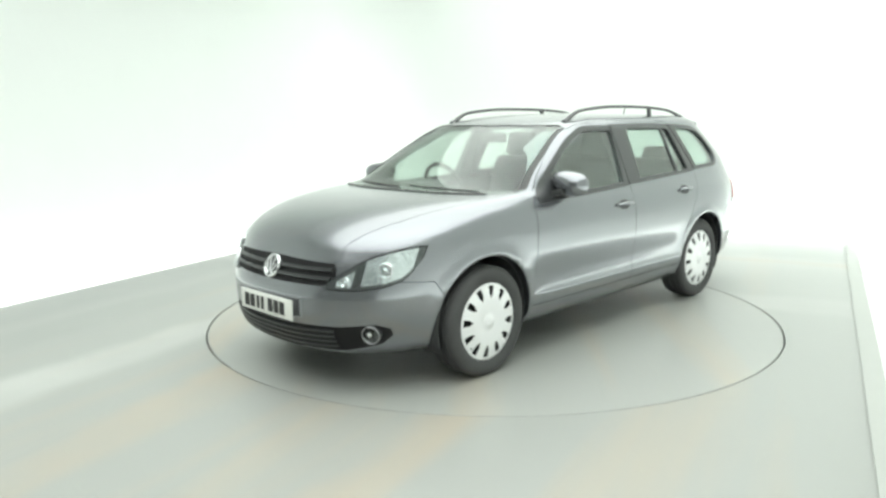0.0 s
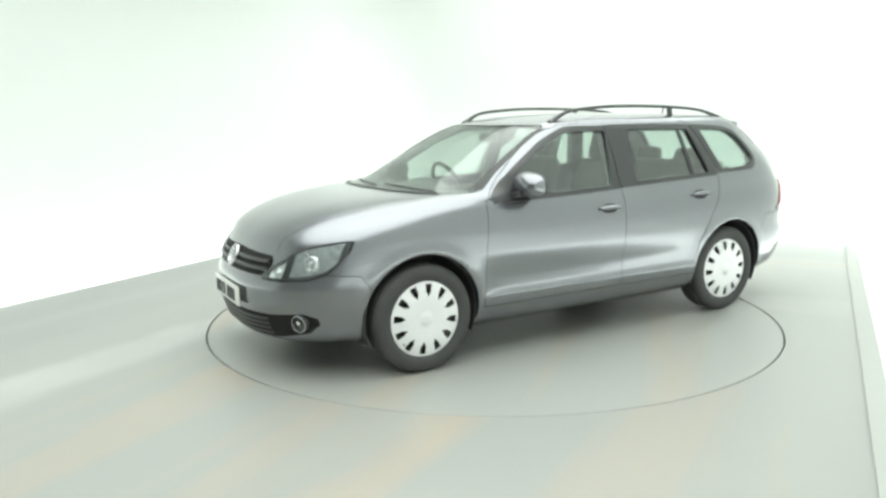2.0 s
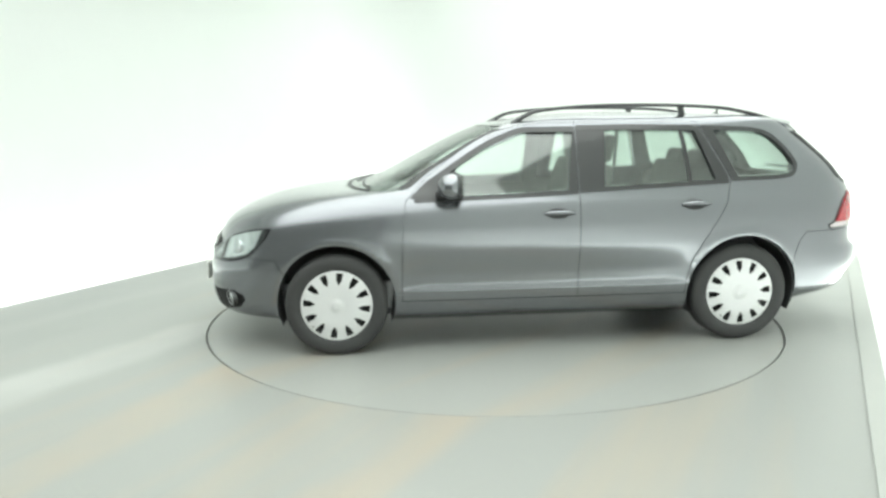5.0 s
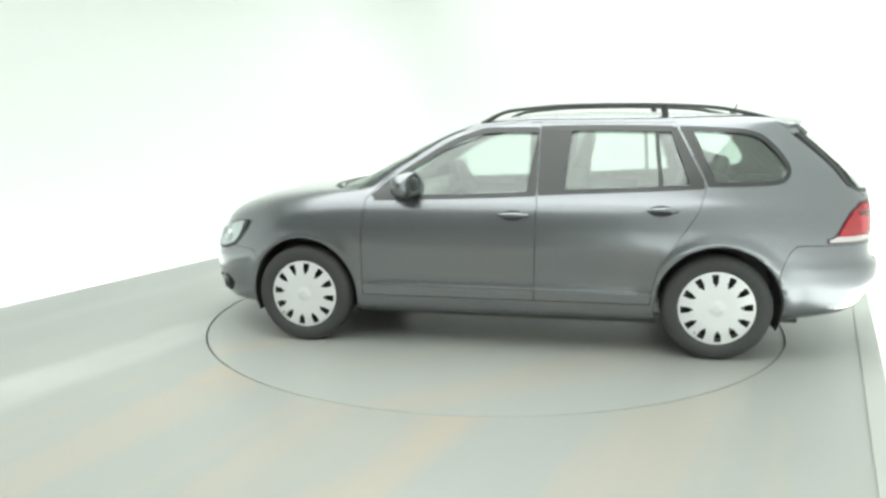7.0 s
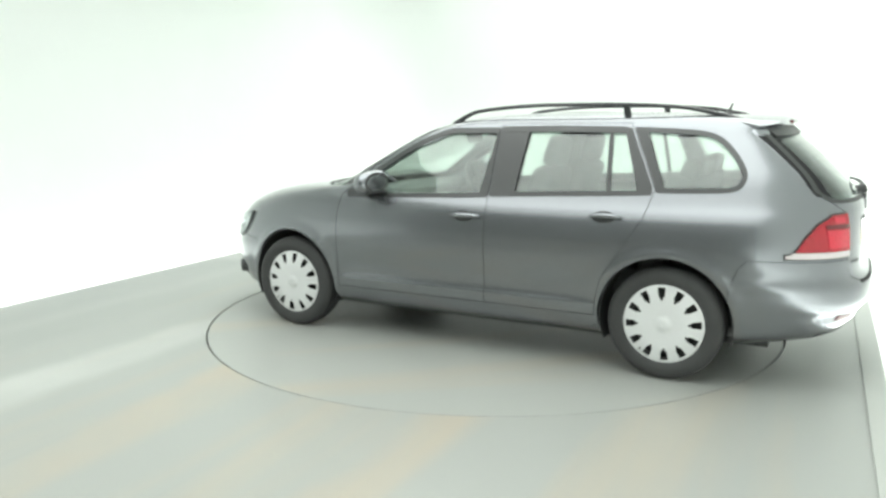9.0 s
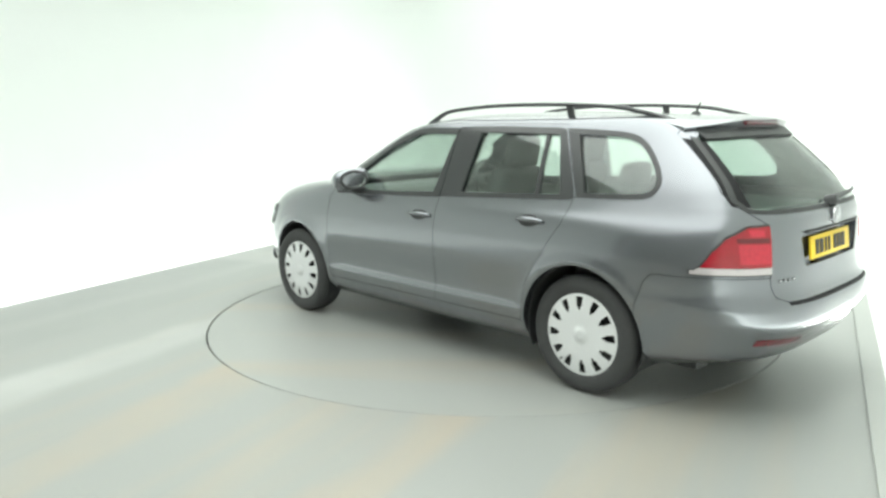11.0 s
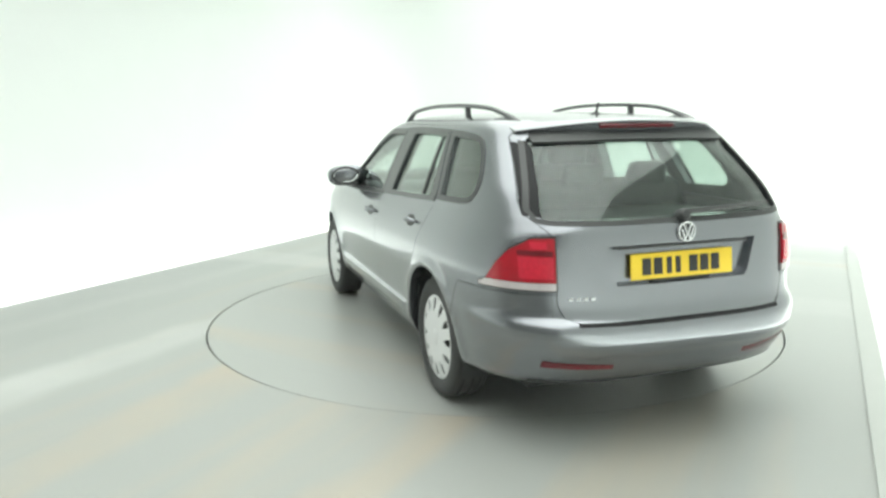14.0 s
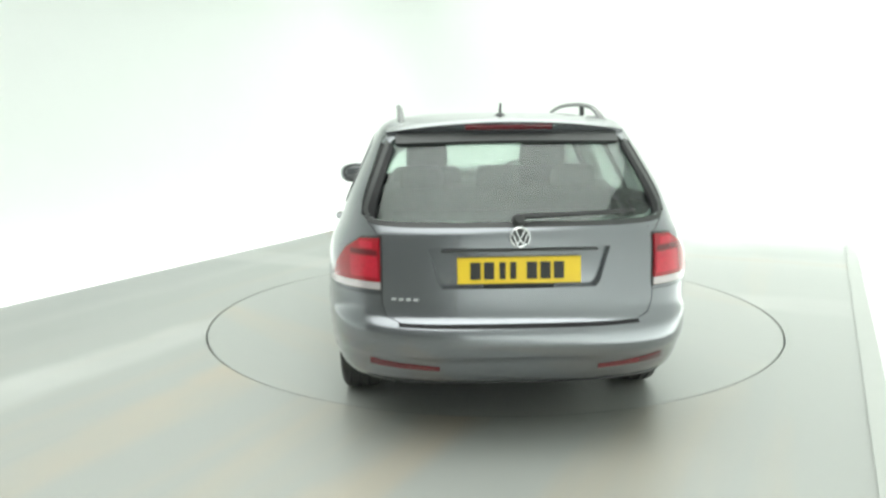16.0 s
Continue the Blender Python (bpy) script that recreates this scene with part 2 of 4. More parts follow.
def shrunk(poly, d):
    """The polygon pulled in by d."""
    area = sum(a[0] * b[1] - b[0] * a[1] for a, b in zip(poly, poly[1:] + poly[:1]))
    out = []
    for i, p in enumerate(poly):
        a, b = Vector(poly[i - 1]), Vector(poly[(i + 1) % len(poly)])
        p = Vector(p)
        e, f = (p - a).normalized(), (b - p).normalized()
        n = Vector((-e.y - f.y, e.x + f.x))
        n = n.normalized() * (1 if area > 0 else -1)
        cosine = max(0.4, abs(n.dot(Vector((-e.y, e.x)))))
        out.append(tuple(p + n * d / cosine))
    return out


def joined(meshes):
    bm = bmesh.new()
    for me in meshes:
        bm.from_mesh(me)
    out = bpy.data.meshes.new("cutters")
    bm.to_mesh(out)
    bm.free()
    return out


def boolean(a, b, op):
    """a cut by b. A cut that leaves scraps of the tool outside a is tried again with the tool nudged a little."""
    low = np.array([v.co[:] for v in a.vertices])
    lo, hi = low.min(0) - 0.002, low.max(0) + 0.002
    for attempt in range(8):
        oa, ob = new("cut_base", a), new("cut_tool", b)
        k = 0.0004 * attempt
        ob.location = (k * math.cos(attempt), k * math.sin(2.0 * attempt), k * math.sin(attempt + 1))
        mod = oa.modifiers.new("cut", "BOOLEAN")
        mod.operation, mod.solver, mod.object = op, "EXACT", ob
        bpy.context.view_layer.update()
        out = bpy.data.meshes.new_from_object(oa.evaluated_get(bpy.context.evaluated_depsgraph_get()))
        bpy.data.objects.remove(oa)
        bpy.data.objects.remove(ob)
        p = np.array([v.co[:] for v in out.vertices])
        if len(p) and (p.min(0) > lo).all() and (p.max(0) < hi).all() and (op == "DIFFERENCE" or len(p) < 0.9 * len(low)):
            break
    return out


# ---- the booth ----
def booth_panel(name, pts, mat, label, thick, out):
    """A slab over four corners in booth axes, thickened away along out."""
    a = [BOOTH @ Vector(p) for p in pts]
    d = (BOOTH.to_3x3() @ Vector(out)) * thick
    vs = a + [p + d for p in a]
    fs = [(0, 1, 2, 3), (7, 6, 5, 4)] + [(i, (i + 1) % 4, 4 + (i + 1) % 4, 4 + i) for i in range(4)]
    return tagged(part(name, mesh_from(vs, fs), mat), label, kind="structure")


def build_booth():
    # floor with a round opening for the turntable
    corners = [math.atan2(v, u) % (2 * math.pi) for u in (U0, U1) for v in (V0, V1)]
    angles = sorted(set([2 * math.pi * i / 160 for i in range(160)] + corners))
    vs, fs = [], []
    for a in angles:
        c, s = math.cos(a), math.sin(a)
        hole = DISC - 0.0035 + 0.0125 * math.cos(a + radians(SKEW)) ** 2  # the joint narrows towards front and back
        k = min((U1 if c > 0 else -U0) / max(abs(c), 1e-9), (V1 if s > 0 else -V0) / max(abs(s), 1e-9))
        vs += [(hole * c, hole * s, 0), (k * c, k * s, 0), (hole * c, hole * s, -0.3), (k * c, k * s, -0.3)]
    n = len(angles)
    for i in range(n):
        a, b = 4 * i, 4 * ((i + 1) % n)
        fs += [(a, a + 1, b + 1, b), (a + 2, b + 2, b + 3, a + 3), (a, b, b + 2, a + 2), (a + 1, a + 3, b + 3, b + 1)]
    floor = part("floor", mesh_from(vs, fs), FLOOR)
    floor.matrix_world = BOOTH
    tagged(floor, "pale green-grey painted booth floor with brownish tyre smears", kind="structure")
    pit = part("floor_pit", lathe([(DISC + 0.25, -0.38), (DISC + 0.25, -0.31)], 64), PIT)
    tagged(pit, "dark pit floor under the turntable", kind="structure")
    t = 0.08
    a, b, e, low = U0 - SLOT, U1 + SLOT, V1 + SLOT, -0.4
    booth_panel("wall_back", [(a + BEND, e, low), (b + t, e, low), (b + t, e, HIGH), (a + BEND, e, HIGH)], WALL, "seamless white back wall of the photo booth", t, (0, 1, 0))
    booth_panel("wall_left", [(a, V0, low), (a, e - BEND, low), (a, e - BEND, HIGH), (a, V0, HIGH)], WALL, "seamless white long wall of the photo booth", t, (-1, 0, 0))
    arc = []
    for radius in (BEND, BEND + t):
        arc.append([(a + BEND - radius * math.cos(k * math.pi / 48), e - BEND + radius * math.sin(k * math.pi / 48)) for k in range(25)])
    corner = part("wall_corner", prism(arc[0] + arc[1][::-1], 2, low, HIGH), WALL)
    corner.matrix_world = BOOTH
    tagged(corner, "rounded white corner between two booth walls", kind="structure")
    booth_panel("wall_right", [(b, V0, low), (b, e, low), (b, e, HIGH), (b, V0, HIGH)], WALL, "white long wall beside a low skirting", t, (1, 0, 0))
    # unseen end wall, grey to darken what the car's flanks reflect
    booth_panel("wall_front", [(a - t, V0, low), (b + t, V0, low), (b + t, V0, HIGH), (a - t, V0, HIGH)], END_WALL, "plain grey closed end wall of the booth", t, (0, -1, 0))
    booth_panel("floor_base", [(a - t, V0 - t, low), (b + t, V0 - t, low), (b + t, e + t, low), (a - t, e + t, low)], WALL, "white base under the raised floor", t, (0, 0, -1))
    booth_panel("skirting", [(U1 - 0.11, V0 + 0.01, 0.0), (U1, V0 + 0.01, 0.0), (U1, V1, 0.0), (U1 - 0.11, V1, 0.0)], COVE, "low painted skirting strip along the wall", 0.014, (0, 0, 1))
    booth_panel("ceiling", [(a, V0, HIGH), (b, V0, HIGH), (b, e, HIGH), (a, e, HIGH)], WALL, "white booth ceiling", t, (0, 0, 1))


def build_turntable():
    me = lathe([(DISC - 0.012, -0.1), (DISC - 0.006, -0.1), (DISC - 0.004, -0.004), (DISC - 0.008, 0.0), (DISC - 0.5, 0.0), (0.02, 0.0)], 160)
    disc = part("turntable", me, TABLE)
    part("edge_ring", lathe([(DISC - 0.012, -0.02), (DISC - 0.012, 0.0006), (DISC - 0.0045, 0.0006), (DISC - 0.0045, -0.02)], 160, loop=True), RING, disc, "thin worn painted edge ring")
    return tagged(disc, "round flush turntable with pale grey-green worn paint", "turntable")


build_booth()
turntable = build_turntable()


# ---- the car's outer surface ----
def curve(*pairs):
    """Monotone cubic through (z, value) pairs."""
    x, y = np.array(pairs, float).T
    h, d = np.diff(x), np.diff(y) / np.diff(x)
    m = np.zeros(len(x))
    for i in range(1, len(x) - 1):
        if d[i - 1] * d[i] > 0:
            w1, w2 = 2 * h[i] + h[i - 1], h[i] + 2 * h[i - 1]
            m[i] = (w1 + w2) / (w1 / d[i - 1] + w2 / d[i])
    m[0], m[-1] = d[0], d[-1]

    def at(q):
        q = np.clip(np.asarray(q, float), x[0], x[-1])
        i = np.clip(np.searchsorted(x, q) - 1, 0, len(h) - 1)
        t = (q - x[i]) / h[i]
        return ((1 + 2 * t) * (1 - t) ** 2 * y[i] + t * (1 - t) ** 2 * h[i] * m[i] + t * t * (3 - 2 * t) * y[i + 1] + t * t * (t - 1) * h[i] * m[i + 1])
    return at


TOP = 1.474
NOSE = curve((0.18, 1.95), (0.22, 2.10), (0.28, 2.13), (0.36, 2.152), (0.44, 2.166), (0.52, 2.165), (0.58, 2.145), (0.62, 2.125), (0.70, 2.09), (0.74, 2.07), (0.785, 2.045), (0.83, 1.995),
             (0.88, 1.90), (0.93, 1.75), (0.965, 1.57), (0.985, 1.41), (1.003, 1.185), (1.05, 1.025), (1.15, 0.818), (1.25, 0.615), (1.34, 0.42), (1.385, 0.305), (1.415, 0.20), (1.438, 0.06), (1.455, -0.10), (1.466, -0.27), (TOP, -0.50))
TAIL = curve((0.18, -1.70), (0.25, -1.98), (0.30, -2.155), (0.36, -2.205), (0.42, -2.24), (0.455, -2.266), (0.50, -2.281), (0.55, -2.279), (0.583, -2.262), (0.605, -2.236), (0.64, -2.225), (0.72, -2.218), (0.85, -2.212),
             (0.95, -2.21), (1.0, -2.185), (1.05, -2.14), (1.15, -2.045), (1.25, -1.94), (1.34, -1.84), (1.385, -1.79), (1.415, -1.72), (1.438, -1.57), (1.456, -1.25), (1.466, -1.0), (TOP, -0.70))
WIDE = curve((0.18, 0.70), (0.22, 0.78), (0.27, 0.822), (0.34, 0.848), (0.45, 0.862), (0.52, 0.868), (0.60, 0.875), (0.68, 0.879), (0.76, 0.878), (0.82, 0.872), (0.87, 0.861), (0.92, 0.843), (0.96, 0.822),
             (1.02, 0.795), (1.10, 0.763), (1.20, 0.720), (1.30, 0.675), (1.37, 0.638), (1.40, 0.616), (1.425, 0.585), (1.443, 0.54), (1.457, 0.455), (1.466, 0.34), (TOP, 0.06))
XM = curve((0.18, -0.1), (1.30, -0.1), (1.37, -0.18), (1.41, -0.35), (1.43, -0.52), (TOP, -0.6))
CREASE = curve((0.30, 0.0), (0.355, 0.006), (0.385, 0.007), (0.396, 0.0065), (0.412, -0.002), (0.44, -0.008), (0.49, -0.010), (0.56, -0.006), (0.66, 0.0), (0.9, 0.0))
FX = curve((0.18, 7.0), (0.98, 7.0), (1.12, 8.6), (TOP, 8.6))
FY = curve((0.18, 2.6), (0.98, 2.6), (1.12, 2.95), (TOP, 2.95))
RX = curve((0.18, 8.6), (0.95, 8.6), (1.15, 11.0), (TOP, 11.0))
RY = curve((0.18, 3.4), (0.95, 3.4), (1.15, 3.7), (TOP, 3.7))
AXLE, HUB = 1.289, 0.316


def relief(x, z):
    """What the door crease and the arch lips add to the half width."""
    door = 1 / (1 + np.exp(-(x + 0.88) / 0.03)) / (1 + np.exp((x - 0.84) / 0.03))
    out = CREASE(z) * door
    for ax in (AXLE, -AXLE):
        r = np.hypot(x - ax, z - HUB - 0.01)
        out = out + 0.011 * np.exp(-((r - 0.385) / 0.028) ** 2) * (z > 0.2)
    return out


def side_y(x, z):
    x, z = np.asarray(x, float), np.asarray(z, float)
    xm = XM(z)
    front = x > xm
    span = np.where(front, NOSE(z) - xm, xm - TAIL(z))
    t = np.clip(np.abs(x - xm) / span, 0, 1)
    return (WIDE(z) + relief(x, z)) * np.where(front, (1 - t ** FX(z)) ** (1 / FY(z)), (1 - t ** RX(z)) ** (1 / RY(z)))


def end_x(y, z, front):
    t = np.clip(np.abs(y) / WIDE(z), 0, 0.9999)
    return XM(z) + (NOSE(z) - XM(z)) * (1 - t ** FY(z)) ** (1 / FX(z)) if front else XM(z) - (XM(z) - TAIL(z)) * (1 - t ** RY(z)) ** (1 / RX(z))


def level(x, y, z):
    xm = XM(z)
    front = x > xm
    span = np.where(front, NOSE(z) - xm, xm - TAIL(z))
    w = WIDE(z) + relief(x, z)
    s, q = np.abs(x - xm) / span, np.abs(y) / w
    return np.where(front, s ** FX(z) + q ** FY(z), s ** RX(z) + q ** RY(z))


def top_z(x, y):
    x, y = np.broadcast_arrays(np.asarray(x, float), np.asarray(y, float))
    lo, hi = np.full(x.shape, 0.66), np.full(x.shape, TOP)
    for _ in range(40):
        mid = (lo + hi) / 2
        inside = level(x, y, mid) < 1
        lo, hi = np.where(inside, mid, lo), np.where(inside, hi, mid)
    return lo


def normals(P):
    x, y, z = P[..., 0], P[..., 1], P[..., 2]
    h = 2e-3
    g = np.stack([level(x + h, y, z) - level(x - h, y, z), level(x, y + h, z) - level(x, y - h, z), level(x, y, z + h) - level(x, y, z - h)], -1)
    return g / np.maximum(np.linalg.norm(g, axis=-1, keepdims=True), 1e-9)


def ring(z, inset=0.0, lift=0.0):
    """One horizontal outline of the body, anticlockwise from the nose."""
    zz = min(z + lift, TOP)
    pts = []
    for front, nx, ny in ((True, float(FX(zz)), float(FY(zz))), (False, float(RX(zz)), float(RY(zz)))):
        span = (NOSE(zz) - XM(zz) if front else XM(zz) - TAIL(zz)) - inset
        knee = 0.935 if front else 0.95
        side = np.concatenate([np.linspace(0, 0.72, 42)[:-1], np.linspace(0.72, knee, 15)])
        y_knee = (1 - knee ** nx) ** (1 / ny)
        nose = np.linspace(y_knee, 0, 16)[1:]
        s = np.concatenate([side, (1 - nose ** ny) ** (1 / nx)])
        q = np.concatenate([(1 - side ** nx) ** (1 / ny), nose])
        x = XM(zz) + (s if front else -s) * span
        y = q * (WIDE(zz) + (relief(x, np.full_like(x, zz)) if inset == 0 else 0) - inset)
        pts.append(np.stack([x, y], -1))
    f, r = pts
    quarter = np.concatenate([f[::-1], r[1:]])
    other = quarter[::-1][1:-1] * (1, -1)
    return np.concatenate([quarter, other])


def skin(levels, inset=0.0, lift=0.0):
    rows = [np.column_stack([ring(z, inset, lift), np.full(len(ring(z)), z)]) for z in levels]
    n = len(rows[0])
    vs = np.concatenate(rows)
    fs = [tuple(range(n))[::-1], tuple(range((len(rows) - 1) * n, len(rows) * n))]
    for k in range(len(rows) - 1):
        fs += [(k * n + i, k * n + (i + 1) % n, (k + 1) * n + (i + 1) % n, (k + 1) * n + i) for i in range(n)]
    return mesh_from(vs, fs)


def solid(P, off, depth):
    """A curved plate: the grid P lifted by off along the body's normals, depth thick."""
    N = normals(P)
    a, b = P + N * off, P + N * (off - depth)
    nu, nv = P.shape[:2]
    vs = np.concatenate([a.reshape(-1, 3), b.reshape(-1, 3)])
    k = nu * nv
    idx = np.arange(k).reshape(nu, nv)
    fs = []
    for i in range(nu - 1):
        for j in range(nv - 1):
            q = (idx[i, j], idx[i + 1, j], idx[i + 1, j + 1], idx[i, j + 1])
            fs += [q, tuple(k + c for c in q[::-1])]
    rim = [*idx[:, 0], *idx[-1, 1:], *idx[-2::-1, -1], *idx[0, -2:0:-1]]
    for p, q in zip(rim, rim[1:] + rim[:1]):
        fs.append((p, q, k + q, k + p))
    return mesh_from(vs, fs)


def line(*pairs):
    a = sorted(pairs)
    return lambda q: np.interp(q, [p[0] for p in a], [p[1] for p in a])


def side_plate(x0, x1, lo, hi, off, depth, nu=24, nv=8, sign=1):
    u, v = np.meshgrid(np.linspace(x0, x1, nu), np.linspace(0, 1, nv), indexing="ij")
    z = lo(u) + (hi(u) - lo(u)) * v
    return solid(np.stack([u, sign * side_y(u, z), z], -1), off, depth)


def end_plate(y0, y1, lo, hi, front, off, depth, nu=24, nv=8):
    a0, a1 = (math.asin(max(-1, min(1, y / 0.88))) for y in (y0, y1))
    u, v = np.meshgrid(0.88 * np.sin(np.linspace(a0, a1, nu)), np.linspace(0, 1, nv), indexing="ij")
    z = lo(u) + (hi(u) - lo(u)) * v
    return solid(np.stack([end_x(u, z, front), u, z], -1), off, depth)


def side_band(points, width, off, depth, sign=1, closed=False, steps=6):
    """A strip that follows a line of (x, z) points on the flank."""
    p = [Vector((a, b, 0)) for a, b in points]
    p = smooth_path(p + p[:1], steps) if closed else smooth_path(p, steps)
    c = np.array([(q.x, q.y) for q in p])
    d = np.gradient(c, axis=0)
    d /= np.maximum(np.linalg.norm(d, axis=1, keepdims=True), 1e-9)
    n = np.stack([-d[:, 1], d[:, 0]], -1)
    g = np.stack([c - n * width / 2, c, c + n * width / 2], 1)
    return solid(np.stack([g[..., 0], sign * side_y(g[..., 0], g[..., 1]), g[..., 1]], -1), off, depth)


def end_band(points, width, front, off, depth, steps=6):
    """The same for (y, z) points on the nose or the tail."""
    p = smooth_path([Vector((a, b, 0)) for a, b in points], steps)
    c = np.array([(q.x, q.y) for q in p])
    d = np.gradient(c, axis=0)
    d /= np.maximum(np.linalg.norm(d, axis=1, keepdims=True), 1e-9)
    n = np.stack([-d[:, 1], d[:, 0]], -1)
    g = np.stack([c - n * width / 2, c, c + n * width / 2], 1)
    return solid(np.stack([end_x(g[..., 0], g[..., 1], front), g[..., 0], g[..., 1]], -1), off, depth)


# ---- the car ----
car = tagged(new("car"), "mid-grey metallic estate car with black roof rails and silver wheel covers", "car")

F_WIN = [(0.64, 0.972), (0.40, 0.976), (0.1, 0.986), (-0.165, 1.0), (-0.225, 1.345), (-0.08, 1.348), (0.10, 1.347), (0.355, 1.248), (0.62, 1.085)]
R_WIN = [(-0.385, 1.012), (-0.75, 1.025), (-1.12, 1.04), (-1.015, 1.345), (-0.70, 1.355), (-0.42, 1.355)]
Q_WIN = [(-1.25, 1.055), (-1.58, 1.066), (-1.627, 1.085), (-1.644, 1.13), (-1.62, 1.18), (-1.572, 1.245), (-1.50, 1.305), (-1.42, 1.333), (-1.13, 1.348)]
F_DOOR = [(0.885, 0.33), (0.88, 0.70), (0.855, 0.945), (0.72, 1.085), (0.46, 1.275), (0.32, 1.345), (0.14, 1.392), (-0.05, 1.408), (-0.232, 1.41), (-0.226, 0.9), (-0.215, 0.33)]
R_DOOR = [(-0.215, 0.33), (-0.226, 0.9), (-0.232, 1.41), (-1.035, 1.402), (-1.212, 1.045), (-1.165, 0.895), (-1.045, 0.71), (-0.945, 0.55), (-0.915, 0.43), (-0.905, 0.33)]
WINDSCREEN = [(-0.745, 1.005), (0.745, 1.005), (0.738, 1.03), (0.592, 1.365), (0.55, 1.392), (-0.55, 1.392), (-0.592, 1.365), (-0.738, 1.03)]
BACKLIGHT = [(-0.64, 1.03), (-0.59, 1.008), (0.59, 1.008), (0.64, 1.03), (0.64, 1.07), (0.548, 1.33), (0.51, 1.362), (-0.51, 1.362), (-0.548, 1.33), (-0.64, 1.07)]
TAILGATE = [(-0.50, 0.588), (0.50, 0.588), (0.56, 0.61), (0.582, 0.66), (0.59, 0.95), (0.665, 1.03), (0.668, 1.09), (0.585, 1.35), (0.54, 1.395), (-0.54, 1.395), (-0.585, 1.35), (-0.668, 1.09), (-0.665, 1.03), (-0.59, 0.95), (-0.582, 0.66), (-0.56, 0.61)]
BONNET = [(2.4, -0.47), (2.4, 0.47), (1.98, 0.47), (1.70, 0.60), (1.40, 0.68), (1.10, 0.73), (0.98, 0.735), (1.085, 0.45), (1.125, 0.0), (1.085, -0.45), (0.98, -0.735), (1.10, -0.73), (1.40, -0.68), (1.70, -0.60), (1.98, -0.47)]
RECESS = [(-0.325, 0.732), (0.325, 0.732), (0.345, 0.76), (0.385, 0.903), (-0.385, 0.903), (-0.345, 0.76)]
NOSE_CUT = [(1.56, 0.05), (2.5, 0.05), (2.5, 0.615), (1.86, 0.615), (1.66, 0.60), (1.60, 0.50)]
TAIL_CUT = [(-1.60, 0.05), (-2.6, 0.05), (-2.6, 0.705), (-1.70, 0.705), (-1.66, 0.66), (-1.62, 0.55)]


def split(base, poly, axis, lo, hi, gap=0.0035):
    """The piece of base inside the prism, and the rest, with a gap between them."""
    piece = boolean(base.copy(), prism(shrunk(poly, gap / 2), axis, lo, hi), "INTERSECT")
    rest = boolean(base, prism(shrunk(poly, -gap / 2), axis, lo, hi), "DIFFERENCE")
    return piece, rest


def build_shell():
    z = np.unique(np.round(np.concatenate([np.arange(0.18, 0.34, 0.02), np.arange(0.34, 0.50, 0.0085), np.arange(0.50, 0.70, 0.0145), np.arange(0.70, 1.02, 0.011), np.arange(1.02, 1.36, 0.022), np.arange(1.36, 1.44, 0.008), np.arange(1.44, TOP - 0.001, 0.0025), [TOP]]), 4))
    outer = skin(z)
    inner = skin(np.concatenate([np.arange(0.40, 1.30, 0.05), np.arange(1.30, 1.425, 0.02)]), 0.045, 0.025)
    arches = []
    for ax in (AXLE, -AXLE):
        for s in (1, -1):
            arches.append(prism([(ax + 0.365 * math.cos(2 * math.pi * i / 64), HUB + 0.012 + 0.365 * math.sin(2 * math.pi * i / 64)) for i in range(64)], 1, *sorted((0.55 * s, 1.2 * s))))
    inner.flip_normals()
    return boolean(joined([outer, inner]), joined(arches), "DIFFERENCE")


def holes(poly):
    return joined([prism(poly, 1, *sorted((0.45 * s, 1.2 * s))) for s in (1, -1)])


def build_body():
    shell = build_shell()
    both = []
    for poly, window in ((F_DOOR, F_WIN), (R_DOOR, R_WIN)):
        left = boolean(shell.copy(), prism(shrunk(poly, 0.0018), 1, 0.46, 1.3), "INTERSECT")
        both.append(boolean(left, prism(window, 1, 0.40, 1.25), "DIFFERENCE"))
    for poly in (F_DOOR, R_DOOR):
        shell = boolean(shell, joined([prism(shrunk(poly, -0.0018), 1, *sorted((0.46 * s, 1.3 * s))) for s in (1, -1)]), "DIFFERENCE")
    shell = boolean(shell, holes(Q_WIN), "DIFFERENCE")
    shell = boolean(shell, prism(WINDSCREEN, 0, 0.05, 1.6), "DIFFERENCE")
    gate, shell = split(shell, TAILGATE, 0, -2.7, -1.5)
    gate = boolean(gate, prism(BACKLIGHT, 0, -2.6, -1.55), "DIFFERENCE")
    gate = boolean(gate, prism(RECESS, 0, -2.6, -2.1), "DIFFERENCE")
    bonnet, shell = split(shell, BONNET, 2, 0.722, 1.1)
    nose, shell = split(shell, NOSE_CUT, 1, -1.5, 1.5)
    tail, shell = split(shell, TAIL_CUT, 1, -1.5, 1.5)
    made = {"body": part("body", shell, PAINT, car), "tailgate": part("tailgate", gate, PAINT, car), "bonnet": part("bonnet", bonnet, PAINT, car),
            "front_bumper": part("front_bumper", nose, PAINT, car), "rear_bumper": part("rear_bumper", tail, PAINT, car)}
    for name, me in zip(("front_door", "rear_door"), both):
        made[name, 1] = part(name, me, PAINT, car)
        made[name, -1] = part(name, mirrored(me), PAINT, car)
    return made


body = build_body()


def on_side(x, z, sign, off=0.0):
    P = np.array([[[x, sign * float(side_y(x, z)), z]]])
    return Vector((P + normals(P) * off)[0, 0])


def on_end(y, z, front, off=0.0):
    P = np.array([[[float(end_x(y, z, front)), y, z]]])
    return Vector((P + normals(P) * off)[0, 0])


def facing(at, normal):
    return Matrix.Translation(at) @ Vector(normal).to_track_quat("Z", "X").to_matrix().to_4x4()


